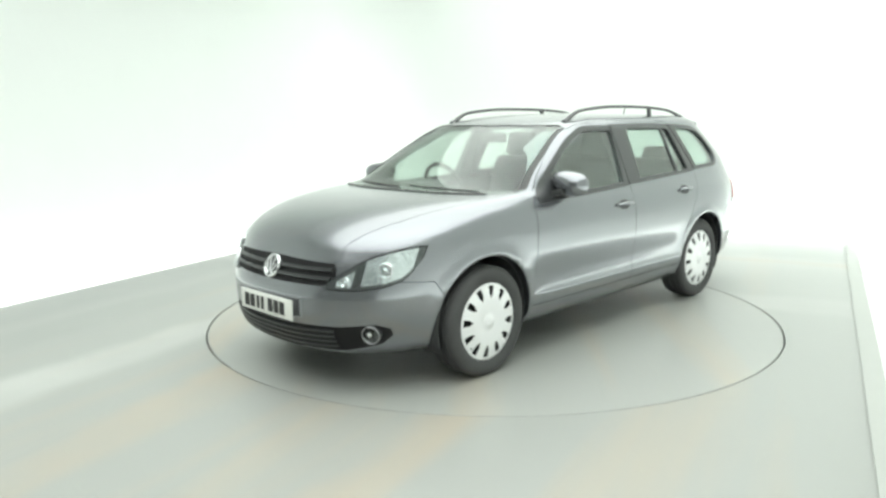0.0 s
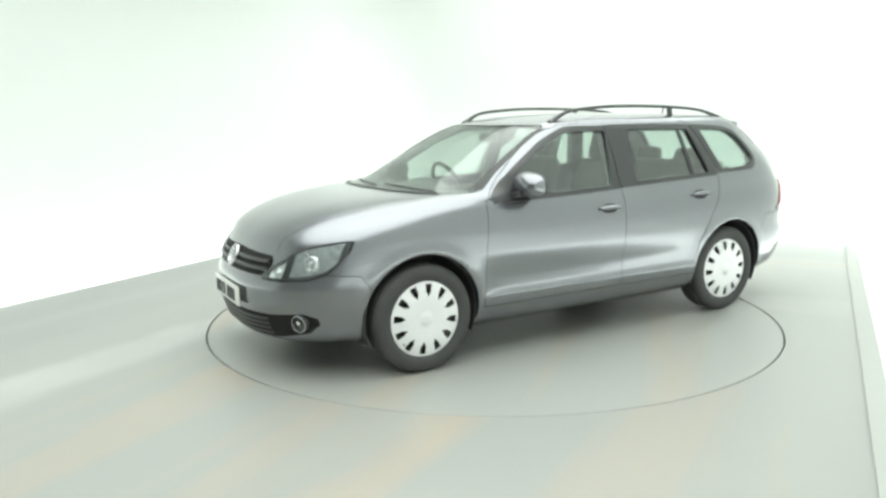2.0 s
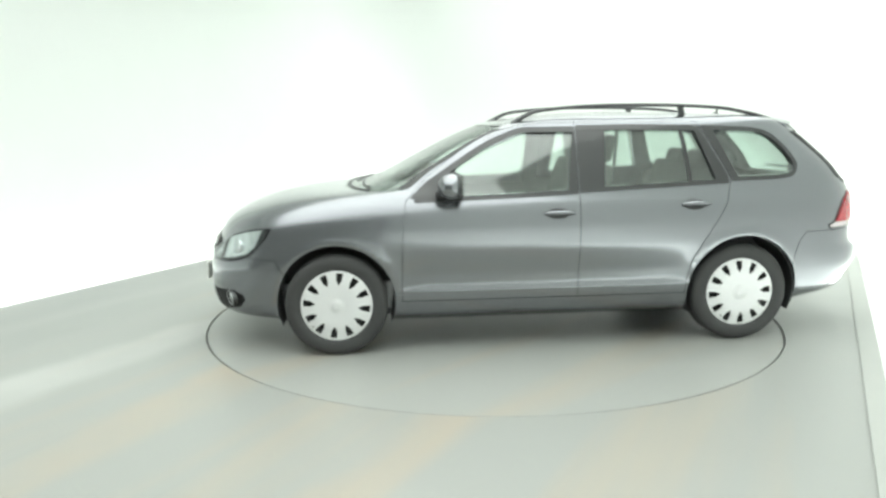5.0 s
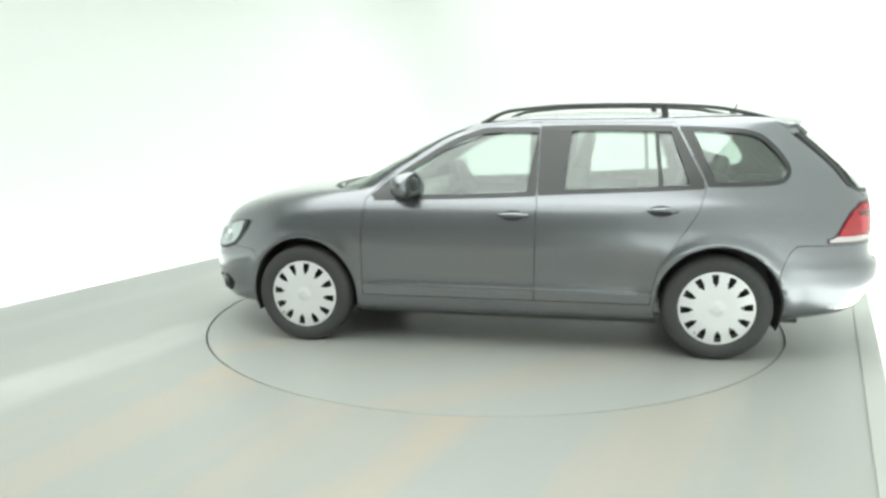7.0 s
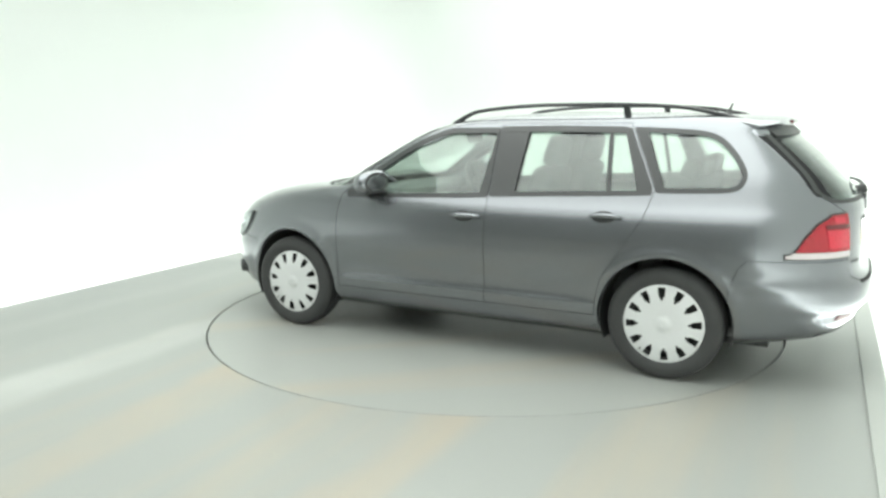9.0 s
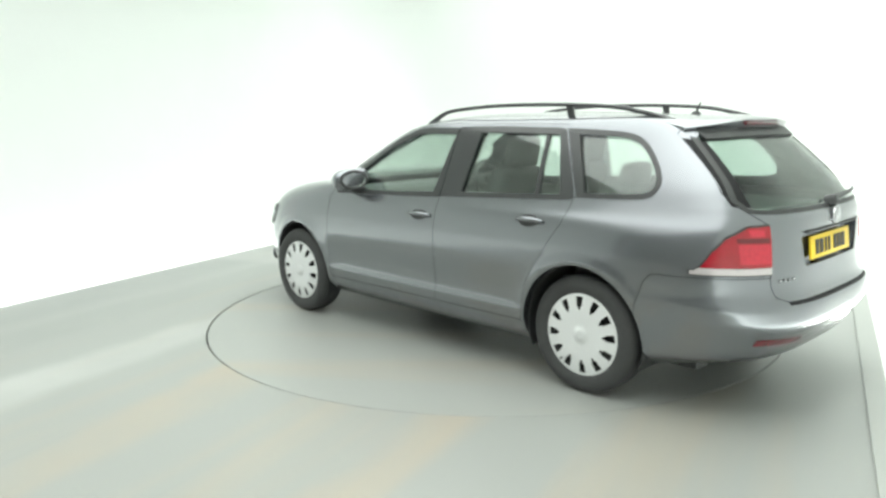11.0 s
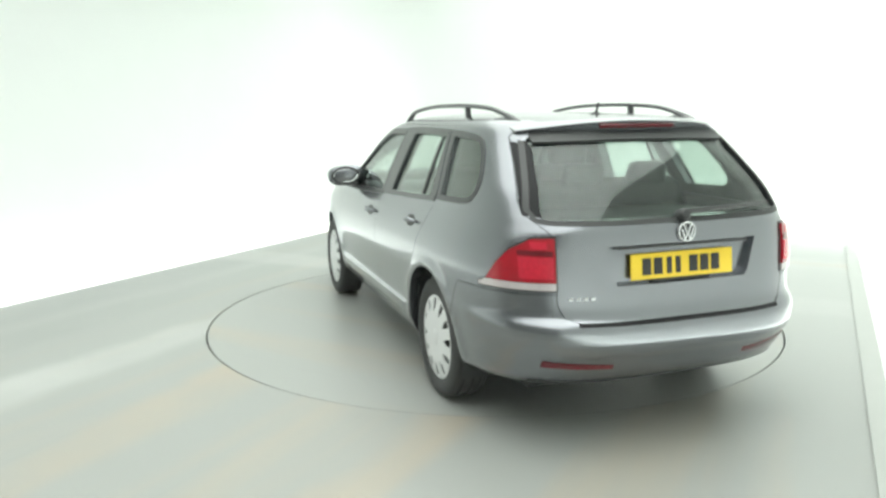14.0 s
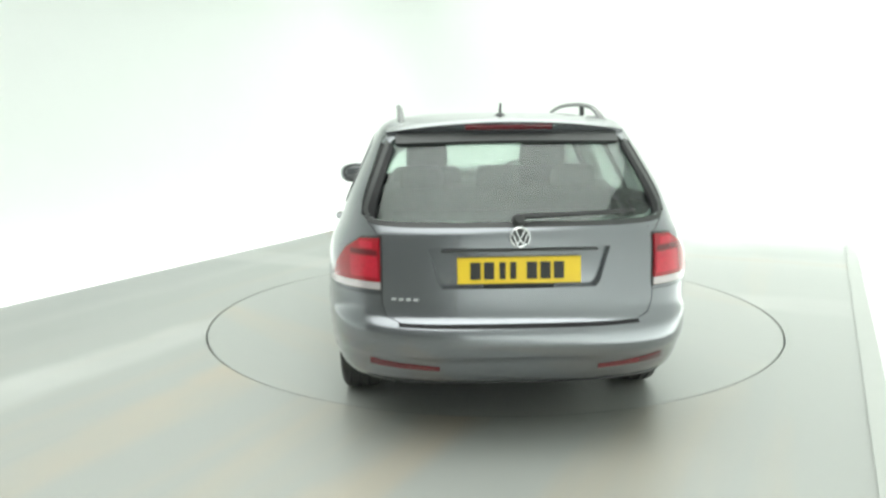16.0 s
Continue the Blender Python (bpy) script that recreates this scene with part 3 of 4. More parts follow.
def end_normal(y, z, front):
    return Vector(normals(np.array([[[float(end_x(y, z, front)), y, z]]]))[0, 0])


UPRIGHT = pose(0, 0, 0, 0, 0, -90)


def build_side_windows():
    for s in (1, -1):
        fd, rd = body["front_door", s], body["rear_door", s]
        fl = line((0.66, 0.955), (-0.2, 0.985))
        fh = line((0.70, 0.97), (0.66, 1.0), (0.62, 1.098), (0.355, 1.262), (0.10, 1.36), (-0.08, 1.362), (-0.24, 1.36))
        part("window_glass", side_plate(0.67, -0.215, fl, fh, -0.012, 0.004, 26, 8, s), SIDE_GLASS, fd)
        rl, rh = line((-0.34, 1.0), (-1.14, 1.025)), line((-0.34, 1.368), (-1.0, 1.358), (-1.14, 1.03))
        part("window_glass", side_plate(-0.345, -1.135, rl, rh, -0.012, 0.004, 26, 8, s), SIDE_GLASS, rd)
        ql = line((-1.10, 1.345), (-1.24, 1.04), (-1.62, 1.06), (-1.66, 1.12))
        qh = line((-1.10, 1.362), (-1.42, 1.346), (-1.49, 1.318), (-1.585, 1.255), (-1.637, 1.18), (-1.66, 1.13))
        part("window_glass", side_plate(-1.105, -1.657, ql, qh, -0.012, 0.004, 26, 8, s), SIDE_GLASS, body["body"])
        # black pillars, seals and mouldings
        def pillar(lo, hi, owner, z0=0.99):
            u, v = np.meshgrid(np.linspace(z0, 1.375, 10), np.linspace(0, 1, 5), indexing="ij")
            x = lo(u) + (hi(u) - lo(u)) * v
            part("pillar_trim", solid(np.stack([x, s * side_y(x, u), u], -1), 0.003, 0.01), TRIM, owner)

        pillar(line((0.99, -0.223), (1.395, -0.229)), line((0.99, -0.158), (1.345, -0.219), (1.395, -0.20)), fd)
        pillar(line((0.99, -0.39), (1.355, -0.425), (1.395, -0.43)), line((0.99, -0.231), (1.395, -0.236)), rd)
        pillar(line((0.99, -1.18), (1.04, -1.205), (1.395, -1.03)), line((0.99, -1.10), (1.04, -1.115), (1.345, -1.01), (1.395, -0.99)), rd, 1.025)
        pillar(line((0.99, -1.26), (1.05, -1.262), (1.35, -1.135), (1.395, -1.12)), line((0.99, -1.195), (1.04, -1.219), (1.395, -1.045)), body["body"], 1.035)
        bar = line((1.0, -0.955), (1.36, -0.925))
        z = np.linspace(1.015, 1.352, 10)
        g = np.stack([bar(z)[:, None] + np.array([-0.013, 0, 0.013])[None], np.repeat(z[:, None], 3, 1)], -1)
        part("divider_bar", solid(np.stack([g[..., 0], s * side_y(g[..., 0], g[..., 1]), g[..., 1]], -1), -0.004, 0.012), TRIM, rd)
        part("belt_moulding", side_band([(0.80, 0.952), (0.5, 0.959), (0.1, 0.972), (-0.218, 0.985)], 0.026, 0.006, 0.014, s), TRIM, fd)
        part("belt_moulding", side_band([(-0.234, 0.99), (-0.6, 1.005), (-0.9, 1.017), (-1.19, 1.03)], 0.026, 0.006, 0.014, s), TRIM, rd)
        part("window_seal", side_band([(0.74, 1.01), (0.70, 1.043), (0.63, 1.097), (0.365, 1.262), (0.225, 1.325), (0.108, 1.361), (-0.05, 1.364), (-0.222, 1.364)], 0.034, 0.004, 0.01, s), TRIM, fd)
        part("window_seal", side_band([(-0.24, 1.370), (-0.6, 1.372), (-1.015, 1.363)], 0.036, 0.004, 0.01, s), TRIM, rd)
        part("window_seal", side_band([(-1.06, 1.366), (-1.25, 1.358), (-1.42, 1.344), (-1.51, 1.314), (-1.582, 1.25), (-1.634, 1.18), (-1.655, 1.125), (-1.632, 1.073), (-1.57, 1.054), (-1.4, 1.046), (-1.22, 1.042)], 0.026, 0.004, 0.01, s), TRIM, body["body"])
        # the black sail that carries the door mirror
        part("mirror_sail", side_plate(0.82, 0.60, line((0.82, 0.962), (0.60, 0.968)), line((0.82, 0.97), (0.70, 1.075), (0.60, 1.12)), 0.004, 0.03, 8, 5, s), TRIM, fd)


def build_end_windows():
    u, v = np.meshgrid(np.linspace(-1, 1, 29), np.linspace(0, 1, 12), indexing="ij")
    z = 0.995 + 0.4 * v
    y = u * (0.76 - 0.17 * v)
    part("windscreen", solid(np.stack([end_x(y, z, True), y, z], -1), -0.003, 0.005), SCREEN_GLASS, car, "clear green-tinted windscreen")
    z = 1.0 + 0.372 * v
    y = u * (0.66 - 0.115 * v)
    part("rear_window", solid(np.stack([end_x(y, z, False), y, z], -1), -0.012, 0.005), REAR_GLASS, body["tailgate"], "tinted rear window with a wiper")
    for k in (1, -1):
        part("windscreen_seal", end_band([(k * 0.738, 1.012), (k * 0.728, 1.035), (k * 0.655, 1.21), (k * 0.584, 1.37)], 0.026, True, 0.002, 0.012), BLACK, car)
    part("window_seal", end_band([(0.645, 1.035), (0.60, 1.003), (0.3, 0.998), (0, 0.997), (-0.3, 0.998), (-0.60, 1.003), (-0.645, 1.035), (-0.645, 1.08), (-0.555, 1.335)], 0.02, False, 0.002, 0.012), BLACK, body["tailgate"])
    part("window_seal", end_band([(0.645, 1.035), (0.645, 1.08), (0.555, 1.335)], 0.02, False, 0.002, 0.012), BLACK, body["tailgate"])
    for k in (1, -1):
        part("glass_border", end_band([(k * 0.640, 1.025), (k * 0.634, 1.08), (k * 0.595, 1.21), (k * 0.560, 1.322)], 0.062, False, 0.001, 0.012), DEEP, body["tailgate"])
    part("spoiler_visor", end_band([(0.52, 1.352), (0.25, 1.358), (0, 1.36), (-0.25, 1.358), (-0.52, 1.352)], 0.05, False, 0.002, 0.02), BLACK, body["tailgate"])
    # cowl and wipers
    ys = np.linspace(-0.64, 0.64, 25)
    part("cowl", tube([(float(end_x(y, 1.0, True)), y, 1.002) for y in ys], 0.015, 8, 0.5), BLACK, car)
    for y0, y1 in ((0.58, 0.02), (-0.02, -0.52)):
        p = [on_end(y0 + (y1 - y0) * k / 10, 1.008 + 0.016 * (k / 10) * (1 - 0.3 * k / 10), True, 0.005) for k in range(11)]
        part("wiper", tube(p, lambda t: 0.008 - 0.003 * t, 6), BLACK, car)
    p = [on_end(0.0 - 0.50 * k / 10, 1.014 + 0.018 * k / 10, False, 0.03 - 0.012 * k / 10) for k in range(11)]
    w = part("rear_wiper", tube(p, lambda t: 0.014 - 0.006 * t, 6), BLACK, body["tailgate"])
    q = on_end(0, 1.012, False, 0.0)
    part("wiper_boss", lathe([(0.03, -0.01), (0.028, 0.03), (0.018, 0.042)], 20, facing(q, (-1, 0, 0.35))), BLACK, body["tailgate"])


def build_front():
    fb, bn = body["front_bumper"], body["bonnet"]
    lo, hi = line((-0.45, 0.605), (-0.40, 0.588), (0, 0.582), (0.40, 0.588), (0.45, 0.605)), line((-0.47, 0.64), (-0.46, 0.700), (0, 0.712), (0.46, 0.700), (0.47, 0.64))
    g = part("grille", end_plate(-0.465, 0.465, lo, hi, True, 0.003, 0.03, 40, 8), DEEP, car, "black slatted radiator grille")
    for z in (0.624, 0.668):
        part("slat", end_band([(-0.45, z), (-0.2, z - 0.004), (0, z - 0.005), (0.2, z - 0.004), (0.45, z)], 0.018, True, 0.018, 0.016), TRIM, g)
    n = end_normal(0, 0.645, True)
    m = facing(on_end(0, 0.645, True, 0.012), n)
    badge = build_badge(m, 0.066, car)
    lo = line((-0.70, 0.335), (-0.65, 0.282), (-0.5, 0.245), (0, 0.225), (0.5, 0.245), (0.65, 0.282), (0.70, 0.335))
    hi = line((-0.70, 0.37), (-0.66, 0.395), (-0.5, 0.378), (0, 0.362), (0.5, 0.378), (0.66, 0.395), (0.70, 0.37))
    g = part("lower_grille", end_plate(-0.70, 0.70, lo, hi, True, 0.003, 0.03, 48, 8), DEEP, fb, "black lower air intake")
    for z in (0.258, 0.285, 0.312, 0.339):
        part("slat", end_band([(-0.47, z + 0.014), (-0.2, z + 0.003), (0, z), (0.2, z + 0.003), (0.47, z + 0.014)], 0.012, True, 0.012, 0.01), TRIM, g)
    for s in (1, -1):
        n = end_normal(0.632 * s, 0.343, True)
        n = (n + Vector((0.6, 0, 0))).normalized()
        m = facing(on_end(0.632 * s, 0.343, True, 0.008), n)
        f = part("fog_lamp", lathe([(0.050, -0.03), (0.050, 0.006), (0.046, 0.010), (0.043, 0.0), (0.03, -0.008), (0.01, -0.011)], 32, m), LAMP_BED, fb, "round fog lamp with a chrome ring")
        part("ring", tube([m @ Vector((0.047 * math.cos(a), 0.047 * math.sin(a), 0.009)) for a in np.linspace(0, 2 * math.pi, 33)[:-1]], 0.0025, 6, closed=True), SILVER, f)
        part("reflector", lathe([(0.015, -0.012), (0.014, 0.0), (0.006, 0.003)], 20, m @ Matrix.Translation((0, 0.012, 0))), CHROME, f)
        part("lens", lathe([(0.042, 0.0), (0.04, 0.004), (0.02, 0.009)], 32, m), CLEAR, f)
        build_headlight(s)
    plate("front_plate", fb, True, WHITE_PLATE)


def build_badge(m, r, owner):
    """A dark disc with a bright ring and plain slanted bars."""
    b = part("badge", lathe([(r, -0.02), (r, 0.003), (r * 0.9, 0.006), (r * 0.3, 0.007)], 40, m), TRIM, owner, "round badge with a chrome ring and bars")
    part("ring", tube([m @ Vector((0.93 * r * math.cos(a), 0.93 * r * math.sin(a), 0.005)) for a in np.linspace(0, 2 * math.pi, 41)[:-1]], 0.008 * r / 0.066, 6, closed=True), BRIGHT, b)
    k = r / 0.066
    for x, y, a, h in ((-0.018, 0.024, 22, 0.062), (0.018, 0.024, -22, 0.062), (-0.030, -0.018, 20, 0.078), (0.030, -0.018, -20, 0.078), (-0.010, -0.030, -22, 0.05), (0.010, -0.030, 22, 0.05)):
        bm = box((0.010 * k, h * k, 0.006), (0, 0, 0), bevel=0.002)
        bmesh.ops.transform(bm, matrix=m @ UPRIGHT @ pose(x * k, y * k, 0.009, 0, 0, a), verts=bm.verts)
        part("bar", bm, BRIGHT, b)


def build_headlight(s):
    ys = (0.435, 0.50, 0.57, 0.63, 0.69, 0.735, 0.76, 0.775)
    los, his = (0.578, 0.574, 0.575, 0.580, 0.592, 0.618, 0.668, 0.74), (0.605, 0.655, 0.708, 0.745, 0.768, 0.782, 0.788, 0.784)
    lo, hi = line(*zip([s * y for y in ys], los)), line(*zip([s * y for y in ys], his))
    h = part("headlight", end_plate(0.435 * s, 0.773 * s, lo, hi, True, 0.005, 0.03, 26, 8), LAMP_BED, car, "headlight with twin round reflectors under a clear lens")
    lo2, hi2 = (lambda q: lo(q) - 0.005), (lambda q: hi(q) + 0.005)
    part("bezel", end_plate(0.430 * s, 0.777 * s, lo2, hi2, True, 0.0035, 0.03, 26, 4), DEEP, h)
    part("reflector_panel", end_plate(0.60 * s, 0.757 * s, lambda q: np.minimum(lo(q) + 0.018, hi(q) - 0.03), lambda q: hi(q) - 0.008, True, 0.009, 0.006, 18, 6), BOWL, h, "bright outer reflector")
    part("reflector_panel", end_plate(0.487 * s, 0.562 * s, lambda q: lo(q) + 0.012, lambda q: np.maximum(hi(q) - 0.03, lo(q) + 0.02), True, 0.009, 0.006, 12, 6), BOWL, h, "bright inner reflector")
    for y, z, r in ((0.528, 0.612, 0.027), (0.678, 0.672, 0.044)):
        n = (end_normal(y * s, z, True) * 0.9 + Vector((0.3, 0, 0))).normalized()
        m = facing(on_end(y * s, z, True, 0.006), n)
        part("reflector", lathe([(r, -0.02), (r, 0.008), (r * 0.85, 0.0105), (r * 0.6, 0.007), (r * 0.4, 0.006), (r * 0.24, 0.010), (r * 0.05, 0.012)], 32, m), BRIGHT, h)
    part("divider_rib", end_plate(0.572 * s, 0.592 * s, lambda q: lo(q) + 0.006, lambda q: hi(q) - 0.006, True, 0.012, 0.008, 4, 5), LAMP_BED, h)
    part("lens", end_plate(0.436 * s, 0.772 * s, lo, hi, True, 0.022, 0.004, 26, 8), CLEAR, h)


def plate(name, owner, front, mat):
    x, z, tilt = (2.182, 0.445, 0) if front else (-2.196, 0.806, 6)
    s = 1 if front else -1
    p = part(name, box((0.012, 0.505 if front else 0.522, 0.112), (x, 0, z), (0, tilt, 0), 0.004), mat, owner, "white number plate with dark bars" if front else "yellow number plate with dark bars")
    at = -0.205
    for k in range(7):
        if k == 4:
            at += 0.034
        part("bar", box((0.004, 0.044 if k not in (2, 3) else 0.026, 0.072), (x + s * 0.0075, s * (at + 0.02), z), (0, tilt, 0), 0.0015), INK, p)
        at += 0.057 if k not in (2, 3) else 0.045
    return p


def build_rear():
    gate, rb = body["tailgate"], body["rear_bumper"]
    part("plate_recess", box((0.012, 0.80, 0.21), (-2.166, 0, 0.818), (0, 3, 0), 0.003), PAINT, gate)
    plate("rear_plate", gate, False, YELLOW)
    part("plate_lamp_strip", box((0.03, 0.66, 0.010), (-2.200, 0, 0.893), bevel=0.005), BLACK, gate)
    part("plate_holder", box((0.02, 0.30, 0.014), (-2.188, 0, 0.742), bevel=0.004), BLACK, gate)
    n = end_normal(0, 0.948, False)
    m = facing(on_end(0, 0.948, False, 0.004), n)
    build_badge(m, 0.043, gate)
    for k in range(4):
        y = 0.53 - 0.031 * k
        part("letter_bar", box((0.003, 0.020, 0.012), on_end(y, 0.686, False, 0.003), bevel=0.001), SILVER, gate)
    part("shut_line", end_band([(-0.51, 0.583), (-0.2, 0.58), (0.2, 0.58), (0.51, 0.583)], 0.014, False, 0.002, 0.03), DEEP, rb)
    for s in (1, -1):
        ys = (0.58, 0.665, 0.735, 0.775, 0.81)
        hi = line(*zip([s * y for y in ys], (0.940, 0.934, 0.885, 0.825, 0.735)))
        mid, lo = (lambda q: 0.756 - 0.0 * q), (lambda q: 0.724 + 0.0 * q)
        t = part("tail_lamp", end_plate(0.585 * s, 0.80 * s, mid, lambda q: np.maximum(hi(q), 0.76), False, 0.012, 0.04, 26, 10), RED, car, "red tail lamp with a clear lower band")
        part("reverse_lens", end_plate(0.585 * s, 0.817 * s, lo, lambda q: np.minimum(0.754, hi(q) + 0.006), False, 0.010, 0.04, 26, 5), FROST, t, "clear ribbed lower lens")
        part("bezel", end_plate(0.579 * s, 0.820 * s, lambda q: lo(q) - 0.008, lambda q: np.maximum(hi(q) + 0.010, 0.722), False, 0.003, 0.03, 26, 5), TRIM, t)
        lens = lambda c, d: (lambda q: c + 0 * q, lambda q: d + 0 * q)
        part("lamp_segment", end_plate(0.594 * s, 0.71 * s, *lens(0.868, 0.888), False, 0.0145, 0.01, 10, 5), DEEP_RED, t)
        part("lamp_segment", end_plate(0.592 * s, 0.71 * s, *lens(0.772, 0.862), False, 0.0145, 0.01, 10, 5), BRIGHT_RED, t)
        part("lamp_segment", end_plate(0.612 * s, 0.668 * s, *lens(0.894, 0.924), False, 0.0145, 0.01, 10, 5), BRIGHT_RED, t)
        part("reflector_strip", end_plate(0.34 * s, 0.64 * s, line(*zip([s * 0.34, s * 0.64], (0.372, 0.388))), line(*zip([s * 0.34, s * 0.64], (0.392, 0.418))), False, 0.003, 0.02, 16, 3), DEEP_RED, rb, "narrow dark red reflector")
    part("diffuser", end_plate(-0.66, 0.66, lambda q: 0.245 + 0 * q, lambda q: 0.305 + 0.02 * q * q, False, 0.003, 0.02, 30, 4), TRIM, rb)
    # roof spoiler
    u = np.linspace(-1, 1, 25)
    sections = []
    for k in u:
        y, f = 0.565 * k, 0.05 * k * k + 0.09 * k ** 6
        sections.append([(-1.52 + f, y, float(top_z(-1.52 + f, y)) + 0.002), (-1.62 + f, y, 1.448 - 0.03 * k * k), (-1.72 + f, y, 1.440 - 0.035 * k * k), (-1.80 + f, y, 1.434 - 0.045 * k * k),
                         (-1.832 + f, y, 1.421 - 0.042 * k * k), (-1.805 + f, y, 1.374 - 0.022 * k * k), (-1.735 + f, y, 1.364 - 0.01 * k * k), (-1.6 + f, y, 1.38 - 0.01 * k * k)])
    n = 8
    vs = [v for row in sections for v in row]
    fs = [(i * n + j, i * n + (j + 1) % n, (i + 1) * n + (j + 1) % n, (i + 1) * n + j) for i in range(24) for j in range(n)] + [tuple(range(n)), tuple(range(24 * n, 25 * n))]
    sp = part("roof_spoiler", mesh_from(vs, fs), PAINT, gate)
    part("brake_lamp", box((0.012, 0.40, 0.02), (-1.822, 0, 1.397), (0, -32, 0), 0.004), DEEP_RED, sp)


def build_flanks():
    for s in (1, -1):
        for name, x0, x1, z in (("front_door", 0.0, -0.185, 0.857), ("rear_door", -0.875, -1.05, 0.893)):
            door = body[name, s]
            mid = (x0 + x1) / 2
            cup = lambda q, a: z + a * np.sqrt(np.clip(1 - ((q - mid - 0.01) / 0.07) ** 2, 0.02, 1))
            # flush black plate stands in for shade in the paint-coloured handle cup
            part("handle_cup_shade", side_plate(mid - 0.055, mid + 0.075, lambda q: cup(q, -0.032), lambda q: cup(q, 0.030), 0.0015, 0.012, 14, 6, s), BLACK, door)
            p = [on_side(x0 + (x1 - x0) * k / 12, z, s, 0.008 + 0.024 * math.sin(math.pi * k / 12) ** 0.6) for k in range(13)]
            part("door_handle", tube(p, lambda t: 0.008 + 0.007 * math.sin(math.pi * t) ** 0.5, 10, 1.0), PAINT, door)
        # roof rails
        pts = [(0.145, 1.402), (0.05, 1.458), (-0.06, 1.488), (-0.37, 1.511), (-0.7, 1.513), (-0.98, 1.507), (-1.25, 1.490), (-1.40, 1.464), (-1.52, 1.434), (-1.63, 1.394)]
        path = smooth_path([(x, s * (0.525 - 0.045 * max(0, -x - 0.9)), z) for x, z in pts])
        swell = lambda t: 0.0145 + 0.014 * math.exp(-t / 0.07) + 0.012 * math.exp(-(1 - t) / 0.09)
        rail = part("roof_rail", tube(path, swell, 12, 0.8), TRIM, car, "black curved roof rail")
        part("rail_post", box((0.04, 0.024, 0.075), (-0.975, s * 0.519, 1.474), (0, 12, 0), 0.008), TRIM, rail)
        # door mirror
        m = Matrix.Translation((0.562, s * 0.888, 1.043))
        bm = bmesh.new()
        bmesh.ops.create_uvsphere(bm, u_segments=28, v_segments=18, radius=1)
        for v in bm.verts:
            c = v.co
            k = lambda a, p: math.copysign(abs(a) ** p, a)
            x, y, z = k(c.x, 0.85), k(c.y, 0.72), k(c.z, 0.8)
            v.co = Vector((x * 0.095 if x > 0 else x * 0.05, y * 0.130 * (1 + 0.06 * z), z * 0.074 - 0.012 * y * s))
        bmesh.ops.transform(bm, matrix=m @ pose(0, 0, 0, 0, 0, s * -12), verts=bm.verts)
        mir = part("door_mirror", bm, PAINT, body["front_door", s], "grey door mirror on a black foot", 80)
        part("mirror_foot", box((0.07, 0.12, 0.035), (0.635, s * 0.832, 0.985), (s * 12, 0, 0), 0.012), BLACK, mir)
        part("mirror_base", box((0.10, 0.17, 0.022), (0.56, s * 0.884, 0.984), (0, 0, s * -12), 0.009), BLACK, mir)
        bm = lathe([(1.0, 0), (1.0, 0.004)], 32, Matrix.Diagonal((0.052, 0.088, 1, 1)))
        bmesh.ops.transform(bm, matrix=Matrix.Translation((0.523, s * 0.895, 1.043)) @ pose(0, 0, 0, 0, -90, s * -12), verts=bm.verts)
        part("mirror_glass", bm, MIRROR, mir)
        mm = Matrix.Translation((0.525, s * 0.895, 1.043)) @ pose(0, 0, 0, 0, -90, s * -12)
        part("mirror_bezel", tube([mm @ Vector((0.056 * math.cos(a), 0.093 * math.sin(a), 0.0)) for a in np.linspace(0, 2 * math.pi, 33)[:-1]], 0.010, 8, closed=True), BLACK, mir)
        # wheel housings
        for ax in (AXLE, -AXLE):
            prof = [(0.366, 0.50), (0.366, 0.815), (0.360, 0.815), (0.360, 0.506), (0.02, 0.506), (0.02, 0.50)]
            bm = lathe([(r, h * s) for r, h in prof], 48, Matrix.Translation((ax, 0, HUB + 0.012)) @ pose(0, 0, 0, -90, 0, 0), loop=True)
            bmesh.ops.delete(bm, geom=[v for v in bm.verts if v.co.z < 0.19], context="VERTS")
            part("wheel_housing", bm, BLACK, car)
    # aerial
    z = float(top_z(-1.45, 0))
    a = part("aerial_base", lathe([(0.03, -0.01), (0.028, 0.006), (0.014, 0.018)], 20, Matrix.Translation((-1.45, 0, z))), BLACK, car)
    part("aerial", tube([(-1.45, 0, z + 0.01), (-1.475, 0, z + 0.065)], lambda t: 0.008 - 0.003 * t, 8), BLACK, a)


